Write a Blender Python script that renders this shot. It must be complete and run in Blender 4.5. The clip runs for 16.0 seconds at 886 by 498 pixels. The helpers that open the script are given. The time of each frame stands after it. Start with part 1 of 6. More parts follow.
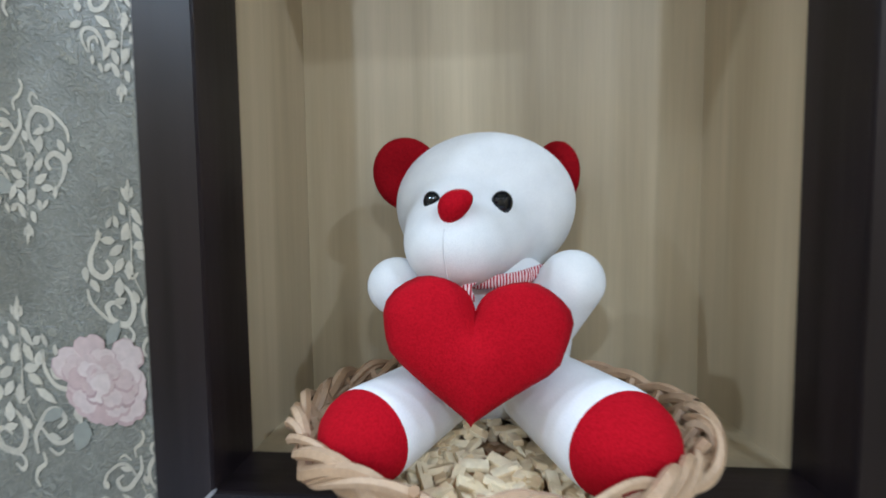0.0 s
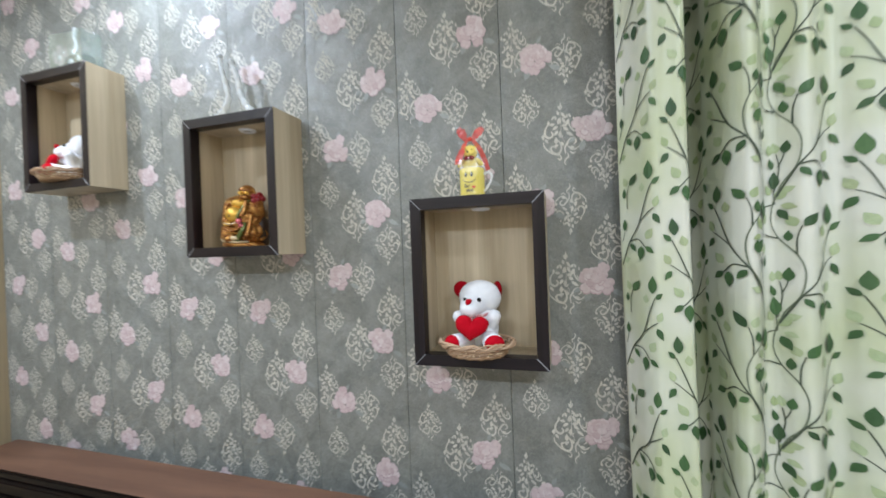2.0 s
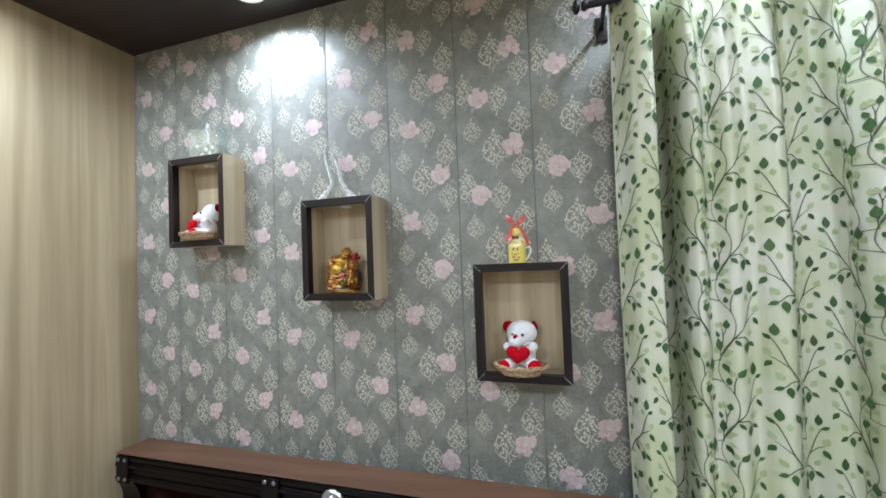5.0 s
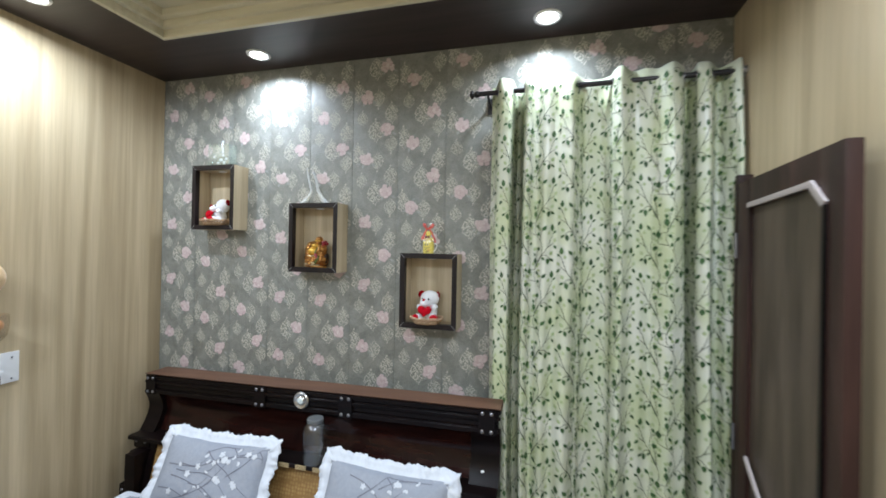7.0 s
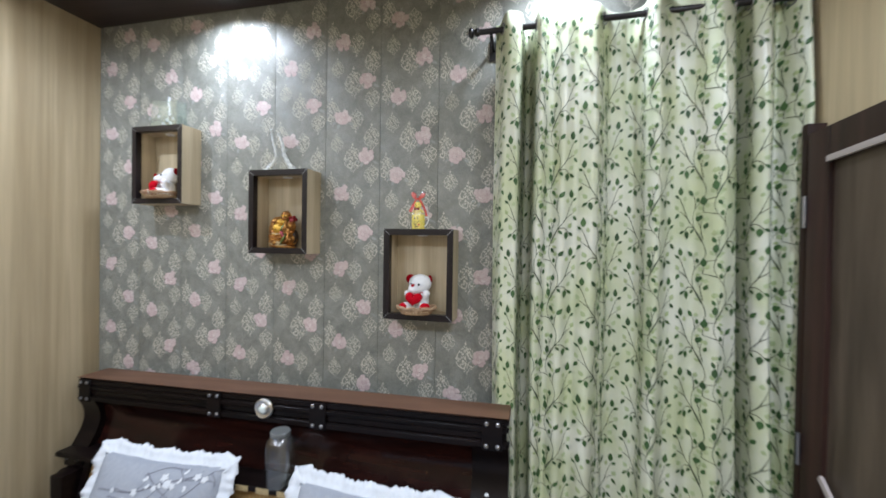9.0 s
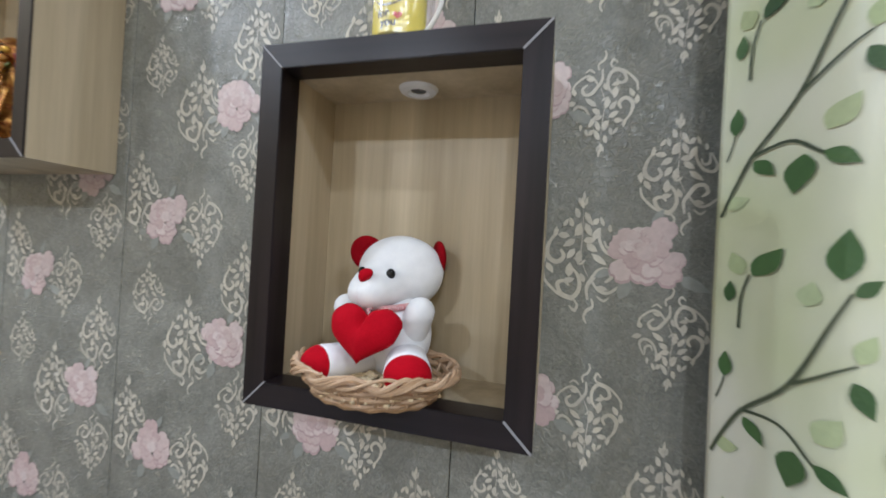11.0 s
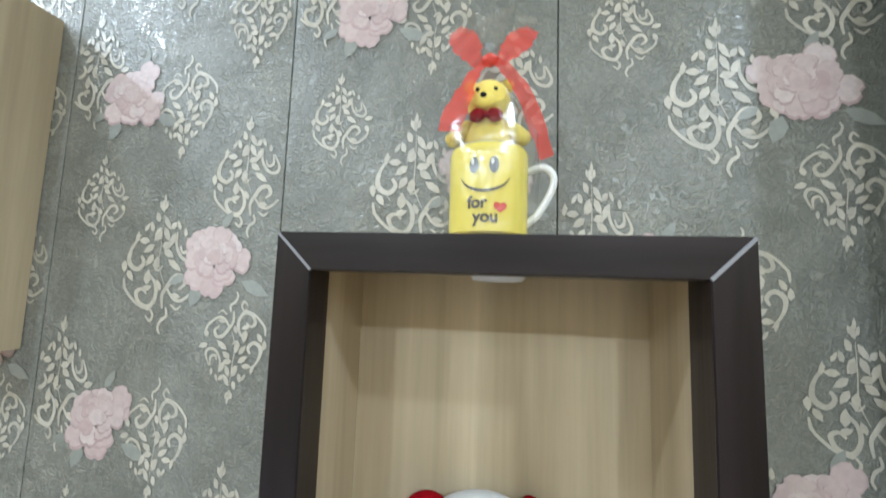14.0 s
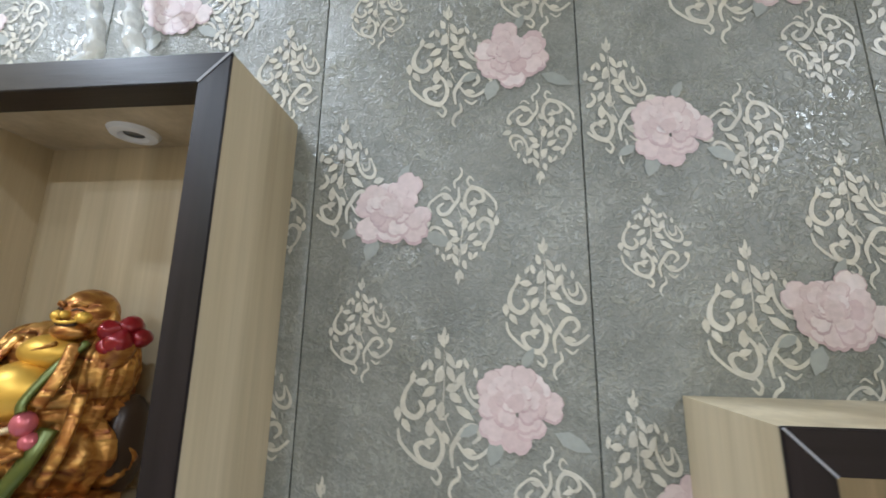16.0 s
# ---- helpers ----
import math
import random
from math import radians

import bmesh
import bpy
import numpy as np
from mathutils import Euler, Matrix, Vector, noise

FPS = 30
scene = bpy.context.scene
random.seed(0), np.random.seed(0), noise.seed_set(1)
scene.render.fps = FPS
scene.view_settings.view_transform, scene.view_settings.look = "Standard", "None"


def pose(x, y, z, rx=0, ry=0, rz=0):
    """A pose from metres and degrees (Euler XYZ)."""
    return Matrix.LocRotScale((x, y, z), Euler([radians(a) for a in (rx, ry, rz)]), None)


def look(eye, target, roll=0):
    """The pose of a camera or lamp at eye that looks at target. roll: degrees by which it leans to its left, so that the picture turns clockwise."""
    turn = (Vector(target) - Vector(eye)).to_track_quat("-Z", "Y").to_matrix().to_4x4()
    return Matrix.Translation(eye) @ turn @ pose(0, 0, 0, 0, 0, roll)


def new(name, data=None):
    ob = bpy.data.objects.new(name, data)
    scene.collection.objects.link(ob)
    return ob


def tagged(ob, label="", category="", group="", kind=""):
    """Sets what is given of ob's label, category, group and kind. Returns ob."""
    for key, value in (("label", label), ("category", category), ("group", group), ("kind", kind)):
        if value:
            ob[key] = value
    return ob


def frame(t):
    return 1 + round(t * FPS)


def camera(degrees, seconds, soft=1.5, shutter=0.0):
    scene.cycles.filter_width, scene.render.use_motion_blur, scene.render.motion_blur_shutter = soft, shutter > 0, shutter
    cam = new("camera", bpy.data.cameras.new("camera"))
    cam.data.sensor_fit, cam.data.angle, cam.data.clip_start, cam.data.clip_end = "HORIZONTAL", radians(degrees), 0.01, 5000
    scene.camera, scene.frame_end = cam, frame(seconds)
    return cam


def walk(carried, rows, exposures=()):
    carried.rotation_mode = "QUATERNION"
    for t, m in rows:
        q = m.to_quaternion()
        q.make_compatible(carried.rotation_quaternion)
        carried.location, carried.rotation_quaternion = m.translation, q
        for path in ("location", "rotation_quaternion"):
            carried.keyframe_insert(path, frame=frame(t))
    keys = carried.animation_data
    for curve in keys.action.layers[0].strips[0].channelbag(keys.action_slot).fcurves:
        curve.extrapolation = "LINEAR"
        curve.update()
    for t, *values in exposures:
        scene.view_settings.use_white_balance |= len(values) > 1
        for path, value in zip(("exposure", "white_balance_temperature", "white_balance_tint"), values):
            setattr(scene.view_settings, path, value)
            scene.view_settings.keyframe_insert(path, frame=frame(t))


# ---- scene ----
cam = camera(95.5, 16.0, 1.65, 0.4)
PATH = [
    (0, (0.0, 0.022, 1.55), (-0.156, 2.013, 1.438), -0.7),
    (0.5, (0.002, -0.054, 1.577), (-0.128, 1.932, 1.371), 0.5),
    (1, (0.051, -0.189, 1.603), (-0.202, 1.793, 1.519), -0.7),
    (1.5, (0.128, -0.403, 1.632), (-0.272, 1.556, 1.617), -1.2),
    (2, (0.199, -0.678, 1.680), (-0.378, 1.237, 1.674), -2.1),
    (2.5, (0.19, -0.826, 1.718), (-0.36, 1.096, 1.673), -3.7),
    (3, (0.162, -0.919, 1.716), (-0.375, 1.007, 1.66), -3.5),
    (3.5, (0.16, -0.994, 1.739), (-0.438, 0.915, 1.737), -3.2),
    (3.7, (0.156, -1.025, 1.746), (-0.437, 0.885, 1.766), -3.5),
    (5.8, (0.222, -1.243, 1.829), (-0.35, 0.673, 1.881), -0.5),
    (6, (0.28, -1.311, 1.826), (-0.269, 0.611, 1.854), 0.0),
    (6.5, (0.503, -1.514, 1.795), (-0.122, 0.386, 1.775), 2.0),
    (7, (0.602, -1.74, 1.806), (0.086, 0.192, 1.816), 1.1),
    (7.5, (0.642, -1.95, 1.813), (0.223, 0.005, 1.764), 0.2),
    (8, (0.61, -1.948, 1.806), (0.178, 0.004, 1.755), 0.5),
    (8.5, (0.529, -1.727, 1.769), (0.072, 0.22, 1.728), 0.6),
    (9, (0.49, -1.404, 1.732), (0.035, 0.544, 1.707), 0.9),
    (9.5, (0.363, -1.011, 1.713), (-0.015, 0.953, 1.708), -0.1),
    (10, (0.279, -0.642, 1.613), (-0.263, 1.283, 1.598), -0.4),
    (10.1, (0.269, -0.545, 1.603), (-0.379, 1.347, 1.618), -0.1),
    (10.2, (0.259, -0.459, 1.585), (-0.399, 1.429, 1.627), 0.9),
    (12.5, (0.047, -0.071, 1.606), (-0.311, 1.897, 1.576), 3.7),
    (13, (0.034, -0.075, 1.661), (-0.327, 1.891, 1.698), 3.0),
    (13.5, (0.024, -0.066, 1.713), (-0.298, 1.904, 1.837), 2.1),
    (14, (0.021, -0.078, 1.756), (-0.289, 1.888, 1.957), 1.9),
    (14.5, (-0.021, -0.103, 1.793), (-0.339, 1.854, 2.055), 2.5),
    (15, (-0.099, -0.127, 1.812), (-0.465, 1.807, 2.167), 1.7),
    (15.5, (-0.197, -0.104, 1.830), (-0.584, 1.822, 2.205), 2.7),
    (16, (-0.301, -0.085, 1.842), (-0.49, 1.865, 2.241), 0.8),
]
EXPOSURES = [(0.0, 0.28, 5750, 6), (0.5, 0.40, 5850, 2), (1.0, 0.52, 5900, 2), (2.0, 0.42, 6100, 10), (3.5, 0.24, 6150, 10), (6.0, 0.24, 6150, 8), (8.0, 0.18, 6300, 10), (10.0, 0.2, 6300, 12), (12.5, 0.54, 6100, 8), (13.5, 0.66, 6050, 4), (14.5, 0.58, 6050, 6), (16.0, 0.36, 6250, 9)]
walk(cam, [(t, look(eye, target, roll)) for t, eye, target, roll in PATH], EXPOSURES)

# ---- light ----
world = bpy.data.worlds.new("world")
scene.world = world
world.use_nodes = True
world.node_tree.nodes["Background"].inputs[0].default_value = (0.55, 0.6, 0.7, 1)
world.node_tree.nodes["Background"].inputs[1].default_value = 0.05

CEIL, WALL, LEFT, RIGHT, SOUTH = 2.86, 0.29, -1.812, 1.366, -2.9
# place, power and radius of each downlight; two broad ones hang over the foot of the bed
# all past the third are unseen; the fourth and sixth are added as fill
LAMPS = [(-0.958, 0.115, 5.4, 0.045), (0.572, 0.105, 5.2, 0.045), (-1.55, -0.544, 11.5, 0.045), (-1.55, -1.75, 11, 0.045), (1.19, -0.90, 12.0, 0.045), (1.17, -2.1, 6.0, 0.045), (-0.85, -2.36, 26, 0.085), (0.70, -2.36, 22, 0.085)]


# ---- materials ----
def material(name, colour, rough=0.5, metal=0.0):
    m = bpy.data.materials.new(name)
    m.use_nodes = True
    b = m.node_tree.nodes["Principled BSDF"]
    b.inputs["Base Color"].default_value = (*colour, 1)
    b.inputs["Roughness"].default_value = rough
    b.inputs["Metallic"].default_value = metal
    return m, m.node_tree.nodes, m.node_tree.links, b


def node(nodes, kind, **values):
    n = nodes.new(kind)
    for k, v in values.items():
        n.inputs[k.replace("_", " ")].default_value = v
    return n


def coords(nodes, links, scale, source="Object"):
    tc = nodes.new("ShaderNodeTexCoord")
    mp = nodes.new("ShaderNodeMapping")
    mp.inputs["Scale"].default_value = scale
    links.new(tc.outputs[source], mp.inputs["Vector"])
    return mp.outputs["Vector"]


def ramp(nodes, links, fac, stops):
    r = nodes.new("ShaderNodeValToRGB")
    e = r.color_ramp.elements
    while len(e) < len(stops):
        e.new(0.5)
    for el, (p, c) in zip(e, stops):
        el.position, el.color = p, (*c, 1)
    links.new(fac, r.inputs[0])
    return r.outputs[0]


def mixed(nodes, links, fac, a, b, kind="MIX"):
    n = nodes.new("ShaderNodeMix")
    n.data_type, n.blend_type = "RGBA", kind
    if isinstance(fac, float):
        n.inputs[0].default_value = fac
    else:
        links.new(fac, n.inputs[0])
    for sock, v in ((n.inputs[6], a), (n.inputs[7], b)):
        if isinstance(v, tuple):
            sock.default_value = (*v, 1)
        else:
            links.new(v, sock)
    return n.outputs[2]


def bumped(nodes, links, b, height, strength, distance=0.001):
    n = nodes.new("ShaderNodeBump")
    n.inputs["Strength"].default_value, n.inputs["Distance"].default_value = strength, distance
    links.new(height, n.inputs["Height"])
    links.new(n.outputs[0], b.inputs["Normal"])


def grained(name, dark, light, stretch, rough, fine=90.0, broad=7.0, bump=0.15, spec=0.5):
    """Wood or laminate: broad streaks and fine grain along one axis; stretch scales the axes."""
    m, n, l, b = material(name, light, rough)
    v = coords(n, l, stretch)
    broadn = node(n, "ShaderNodeTexNoise", Scale=broad, Detail=3.0, Distortion=0.4)
    finen = node(n, "ShaderNodeTexNoise", Scale=fine, Detail=4.0, Roughness=0.65)
    l.new(v, broadn.inputs["Vector"]), l.new(v, finen.inputs["Vector"])
    mid = tuple((a + c) / 2 for a, c in zip(dark, light))
    c1 = ramp(n, l, broadn.outputs[0], [(0.3, dark), (0.5, mid), (0.68, light)])
    c2 = ramp(n, l, finen.outputs[0], [(0.3, (0.82, 0.82, 0.82)), (0.65, (1, 1, 1))])
    col = mixed(n, l, 0.75, c1, c2, "MULTIPLY")
    l.new(col, b.inputs["Base Color"])
    b.inputs["Specular IOR Level"].default_value = spec
    bumped(n, l, b, finen.outputs[0], bump, 0.0006)
    return m


oak_wall = grained("oak_laminate_wall", (0.375, 0.289, 0.170), (0.603, 0.490, 0.315), (1, 1, 0.035), 0.36, 70, 11, 0.12)
oak_box = grained("oak_laminate_box", (0.395, 0.315, 0.196), (0.622, 0.523, 0.360), (1, 1, 0.04), 0.45, 130, 17, 0.06)
wenge = grained("wenge_laminate", (0.0065, 0.0045, 0.0055), (0.020, 0.0138, 0.016), (1, 1, 0.06), 0.34, 220, 60, 0.25, 0.33)
wenge_flat = grained("wenge_laminate_level", (0.0065, 0.0045, 0.0055), (0.020, 0.0138, 0.016), (0.06, 1, 1), 0.34, 220, 60, 0.25, 0.33)
soffit_mat = grained("wenge_soffit", (0.015, 0.009, 0.009), (0.034, 0.021, 0.021), (0.06, 1, 1), 0.38, 120, 20, 0.15)
mahogany = grained("mahogany", (0.006, 0.0022, 0.002), (0.026, 0.007, 0.005), (0.12, 1, 1), 0.22, 120, 26, 0.12, 0.3)
mahogany_dark = grained("mahogany_dark", (0.003, 0.0022, 0.0024), (0.009, 0.005, 0.0048), (0.12, 1, 1), 0.30, 120, 26, 0.12, 0.14)
ledge_mat = grained("ledge_brown", (0.098, 0.044, 0.024), (0.150, 0.073, 0.041), (0.1, 1, 1), 0.5, 150, 18, 0.1)
door_mat = grained("door_stain", (0.022, 0.0105, 0.008), (0.058, 0.028, 0.022), (1, 1, 0.09), 0.45, 120, 18, 0.25, 0.25)
door_panel_mat = grained("door_panel_stain", (0.040, 0.028, 0.020), (0.125, 0.092, 0.068), (1, 1, 0.12), 0.42, 90, 12, 0.25, 0.25)
bead_mat = material("bead_pale", (0.42, 0.36, 0.34), 0.4)[0]
mitre_mat = material("mitre_edge_band", (0.27, 0.27, 0.285), 0.5)[0]

# wall panels: grey-green embossed vinyl
wallpaper, n, l, b = material("embossed_vinyl", (0.2, 0.21, 0.185), 0.36)
b.inputs["Specular IOR Level"].default_value = 0.65
v = coords(n, l, (1, 1, 1))
big = node(n, "ShaderNodeTexNoise", Scale=14.0, Detail=7.0, Roughness=0.72, Distortion=0.6)
fine = node(n, "ShaderNodeTexNoise", Scale=300.0, Detail=4.0, Roughness=0.65, Distortion=1.6)
for t_ in (big, fine):
    l.new(v, t_.inputs["Vector"])
c = ramp(n, l, big.outputs[0], [(0.3, (0.170, 0.174, 0.155)), (0.7, (0.286, 0.288, 0.259))])
c = mixed(n, l, 0.7, c, ramp(n, l, fine.outputs[0], [(0.36, (0.72, 0.74, 0.72)), (0.62, (1.1, 1.1, 1.08))]), "MULTIPLY")
flake = node(n, "ShaderNodeTexNoise", Scale=115.0, Detail=3.5, Roughness=0.6, Distortion=1.8)
patch = node(n, "ShaderNodeTexNoise", Scale=26.0, Detail=2.0)
l.new(v, flake.inputs["Vector"]), l.new(v, patch.inputs["Vector"])
foil = mixed(n, l, 1.0, ramp(n, l, flake.outputs[0], [(0.47, (0, 0, 0)), (0.57, (1, 1, 1))]), ramp(n, l, patch.outputs[0], [(0.40, (0.25, 0.25, 0.25)), (0.60, (1, 1, 1))]), "MULTIPLY")
c = mixed(n, l, 0.75, c, ramp(n, l, foil, [(0.0, (0.88, 0.88, 0.88)), (1.0, (1.36, 1.36, 1.35))]), "MULTIPLY")
l.new(c, b.inputs["Base Color"])
l.new(ramp(n, l, foil, [(0.0, (0.42, 0.42, 0.42)), (1.0, (0.22, 0.22, 0.22))]), b.inputs["Roughness"])
hsum = node(n, "ShaderNodeMath"); hsum.operation = "MULTIPLY"
hsum.inputs[1].default_value = 0.45
l.new(fine.outputs[0], hsum.inputs[0])
hall = node(n, "ShaderNodeMath"); hall.operation = "MULTIPLY_ADD"
hall.inputs[1].default_value = 3.2
l.new(foil, hall.inputs[0]), l.new(hsum.outputs[0], hall.inputs[2])
bumped(n, l, b, hall.outputs[0], 0.50, 0.0008)


def island_tinted(name, colours, rough, bump_scale=0.0, bump=0.0):
    """Colour that differs from piece to piece of one mesh."""
    m, n, l, b = material(name, colours[0], rough)
    g = n.new("ShaderNodeNewGeometry")
    c = ramp(n, l, g.outputs["Random Per Island"], [(i / max(1, len(colours) - 1), c) for i, c in enumerate(colours)])
    v = coords(n, l, (1, 1, 1))
    t = node(n, "ShaderNodeTexNoise", Scale=bump_scale or 120.0, Detail=3.0)
    l.new(v, t.inputs["Vector"])
    c = mixed(n, l, 0.55, c, ramp(n, l, t.outputs[0], [(0.3, (0.78, 0.78, 0.78)), (0.65, (1, 1, 1))]), "MULTIPLY")
    l.new(c, b.inputs["Base Color"])
    if bump:
        bumped(n, l, b, t.outputs[0], bump, 0.001)
    return m


scroll_mat = island_tinted("print_cream", [(0.535, 0.505, 0.425), (0.60, 0.565, 0.48), (0.485, 0.46, 0.395), (0.62, 0.59, 0.51)], 0.34, 180, 0.6)
petal_edge_mat = island_tinted("print_deep_pink", [(0.49, 0.355, 0.36), (0.55, 0.42, 0.42), (0.44, 0.32, 0.325)], 0.4, 160, 0.3)
petal_mat = island_tinted("print_pink", [(0.57, 0.455, 0.445), (0.67, 0.59, 0.575), (0.52, 0.39, 0.39), (0.63, 0.53, 0.515), (0.55, 0.425, 0.42)], 0.38, 160, 0.4)
greyleaf_mat = island_tinted("print_grey_leaf", [(0.27, 0.285, 0.26), (0.34, 0.355, 0.33)], 0.42, 160, 0.2)

# curtain
cloth, n, l, b = material("curtain_satin", (0.8, 0.82, 0.72), 0.34)
v = coords(n, l, (1, 1, 1))
t1 = node(n, "ShaderNodeTexNoise", Scale=5.0, Detail=3.0)
t2 = node(n, "ShaderNodeTexNoise", Scale=900.0, Detail=1.0)
l.new(v, t1.inputs["Vector"]), l.new(v, t2.inputs["Vector"])
c = ramp(n, l, t1.outputs[0], [(0.35, (0.51, 0.555, 0.345)), (0.5, (0.58, 0.605, 0.455)), (0.65, (0.66, 0.665, 0.565))])
l.new(c, b.inputs["Base Color"])
bumped(n, l, b, t2.outputs[0], 0.12, 0.0005)
leaf_mat = island_tinted("curtain_leaf", [(0.038, 0.095, 0.028), (0.060, 0.138, 0.042), (0.030, 0.072, 0.024), (0.080, 0.165, 0.052)], 0.55)
pale_leaf_mat = island_tinted("curtain_pale_leaf", [(0.34, 0.42, 0.20), (0.45, 0.53, 0.31), (0.39, 0.45, 0.24)], 0.55)
twig_mat = island_tinted("curtain_twig", [(0.050, 0.070, 0.040), (0.075, 0.095, 0.055)], 0.55)
stem_mat = island_tinted("curtain_stem", [(0.15, 0.18, 0.11), (0.10, 0.125, 0.075), (0.20, 0.23, 0.15), (0.16, 0.19, 0.12)], 0.55)


def fuzzy(name, dark, light, scale=700.0, bump=0.4, sheen=0.4, rough=0.9):
    m, n, l, b = material(name, light, rough)
    v = coords(n, l, (1, 1, 1))
    t1 = node(n, "ShaderNodeTexNoise", Scale=scale, Detail=3.0, Roughness=0.7)
    t2 = node(n, "ShaderNodeTexNoise", Scale=60.0, Detail=2.0)
    l.new(v, t1.inputs["Vector"]), l.new(v, t2.inputs["Vector"])
    c = ramp(n, l, t1.outputs[0], [(0.3, dark), (0.6, light)])
    c = mixed(n, l, 0.4, c, ramp(n, l, t2.outputs[0], [(0.3, (0.8, 0.8, 0.8)), (0.65, (1, 1, 1))]), "MULTIPLY")
    l.new(c, b.inputs["Base Color"])
    b.inputs["Sheen Weight"].default_value = sheen
    b.inputs["Specular IOR Level"].default_value = 0.08
    bumped(n, l, b, t1.outputs[0], bump, 0.0008)
    return m


plush_white = fuzzy("plush_white", (0.79, 0.805, 0.825), (0.855, 0.865, 0.88), 1500, 0.3, 0.0)
plush_red = fuzzy("plush_red", (0.32, 0.002, 0.008), (0.47, 0.004, 0.015), 1100, 0.6, 0.0)
plush_dark_red = fuzzy("plush_dark_red", (0.19, 0.0015, 0.005), (0.28, 0.003, 0.008), 1100, 0.6, 0.0)
plush_peach = fuzzy("plush_peach", (0.66, 0.42, 0.19), (0.78, 0.56, 0.31), 300, 0.8, 0.3)
plush_orange = fuzzy("plush_orange", (0.55, 0.22, 0.06), (0.72, 0.36, 0.13), 300, 0.7, 0.3)
felt_yellow = fuzzy("felt_yellow", (0.78, 0.60, 0.10), (0.86, 0.70, 0.18), 900, 0.3, 0.2)
eye_mat = material("eye_black", (0.006, 0.007, 0.009), 0.08)[0]
thread_mat = material("seam_thread", (0.70, 0.71, 0.73), 0.8)[0]
wicker = island_tinted("wicker", [(0.43, 0.28, 0.165), (0.53, 0.37, 0.24), (0.36, 0.22, 0.12), (0.48, 0.32, 0.20)], 0.5, 400, 0.5)
wicker_pale = island_tinted("wicker_chips", [(0.78, 0.64, 0.41), (0.84, 0.72, 0.50), (0.62, 0.45, 0.25), (0.80, 0.67, 0.45)], 0.55, 400, 0.5)
wicker_dark = island_tinted("wicker_base", [(0.30, 0.17, 0.08), (0.38, 0.23, 0.11)], 0.6, 300, 0.5)

gold, n, l, b = material("gold_paint", (0.60, 0.31, 0.05), 0.34, 0.7)
v = coords(n, l, (0.4, 0.8, 1.5))
t1 = node(n, "ShaderNodeTexNoise", Scale=75.0, Detail=2.5, Distortion=1.2)
l.new(v, t1.inputs["Vector"])
# the dark red low stop paints the shade of the robe's creases
l.new(ramp(n, l, t1.outputs[0], [(0.30, (0.16, 0.035, 0.012)), (0.46, (0.38, 0.16, 0.038)), (0.7, (0.64, 0.36, 0.10))]), b.inputs["Base Color"])
bumped(n, l, b, t1.outputs[0], 0.7, 0.003)
gold_bright = material("gold_bright", (0.70, 0.42, 0.07), 0.42, 0.6)[0]
statue_red = material("enamel_red", (0.22, 0.008, 0.012), 0.28, 0.2)[0]
statue_pink = material("enamel_pink", (0.55, 0.13, 0.15), 0.22, 0.3)[0]
statue_green = material("enamel_green", (0.10, 0.12, 0.025), 0.3, 0.4)[0]
statue_dark = material("enamel_dark_and_shade", (0.035, 0.018, 0.010), 0.35, 0.2)[0]
statue_cream = material("enamel_cream", (0.55, 0.42, 0.24), 0.3, 0.3)[0]

ceramic_yellow = material("ceramic_yellow", (0.84, 0.69, 0.13), 0.12)[0]
ceramic_white = material("ceramic_white", (0.80, 0.81, 0.80), 0.12)[0]
ink = material("print_black", (0.012, 0.012, 0.014), 0.3)[0]
ink_blue = material("print_blue", (0.015, 0.03, 0.04), 0.3)[0]
ink_red = material("print_red", (0.62, 0.015, 0.02), 0.3)[0]
ribbon_mat, n, l, b = material("ribbon_red", (0.80, 0.075, 0.045), 0.5)
b.inputs["Alpha"].default_value = 0.72
plastic_white = material("plastic_white", (0.78, 0.79, 0.80), 0.3)[0]
plastic_grey = material("plastic_grey", (0.09, 0.09, 0.09), 0.3)[0]
plastic_black = material("plastic_black", (0.012, 0.012, 0.012), 0.35)[0]
cable_mat = material("cable_grey", (0.18, 0.16, 0.13), 0.5)[0]
steel = material("brushed_steel", (0.55, 0.54, 0.53), 0.28, 1.0)[0]
steel_dark = material("dark_bolt", (0.27, 0.27, 0.29), 0.3, 0.9)[0]
brass = material("brass", (0.62, 0.50, 0.34), 0.35, 0.8)[0]
rod_mat = material("rod_dark_metal", (0.035, 0.033, 0.035), 0.35, 0.6)[0]
cream_pvc, n, l, b = material("cream_pvc", (0.62, 0.58, 0.44), 0.3)
v = coords(n, l, (0.08, 1, 1))
t1 = node(n, "ShaderNodeTexNoise", Scale=22.0, Detail=4.0)
l.new(v, t1.inputs["Vector"])
l.new(ramp(n, l, t1.outputs[0], [(0.3, (0.52, 0.48, 0.34)), (0.7, (0.66, 0.62, 0.48))]), b.inputs["Base Color"])
floor_mat, n, l, b = material("floor_tile_beige", (0.45, 0.4, 0.33), 0.25)
v = coords(n, l, (1, 1, 1))
t1 = node(n, "ShaderNodeTexNoise", Scale=6.0, Detail=6.0)
l.new(v, t1.inputs["Vector"])
l.new(ramp(n, l, t1.outputs[0], [(0.3, (0.38, 0.33, 0.27)), (0.7, (0.5, 0.45, 0.38))]), b.inputs["Base Color"])
paint_cream = grained("oak_laminate_far", (0.37, 0.285, 0.175), (0.56, 0.455, 0.305), (1, 1, 0.045), 0.42, 60, 9, 0.12)


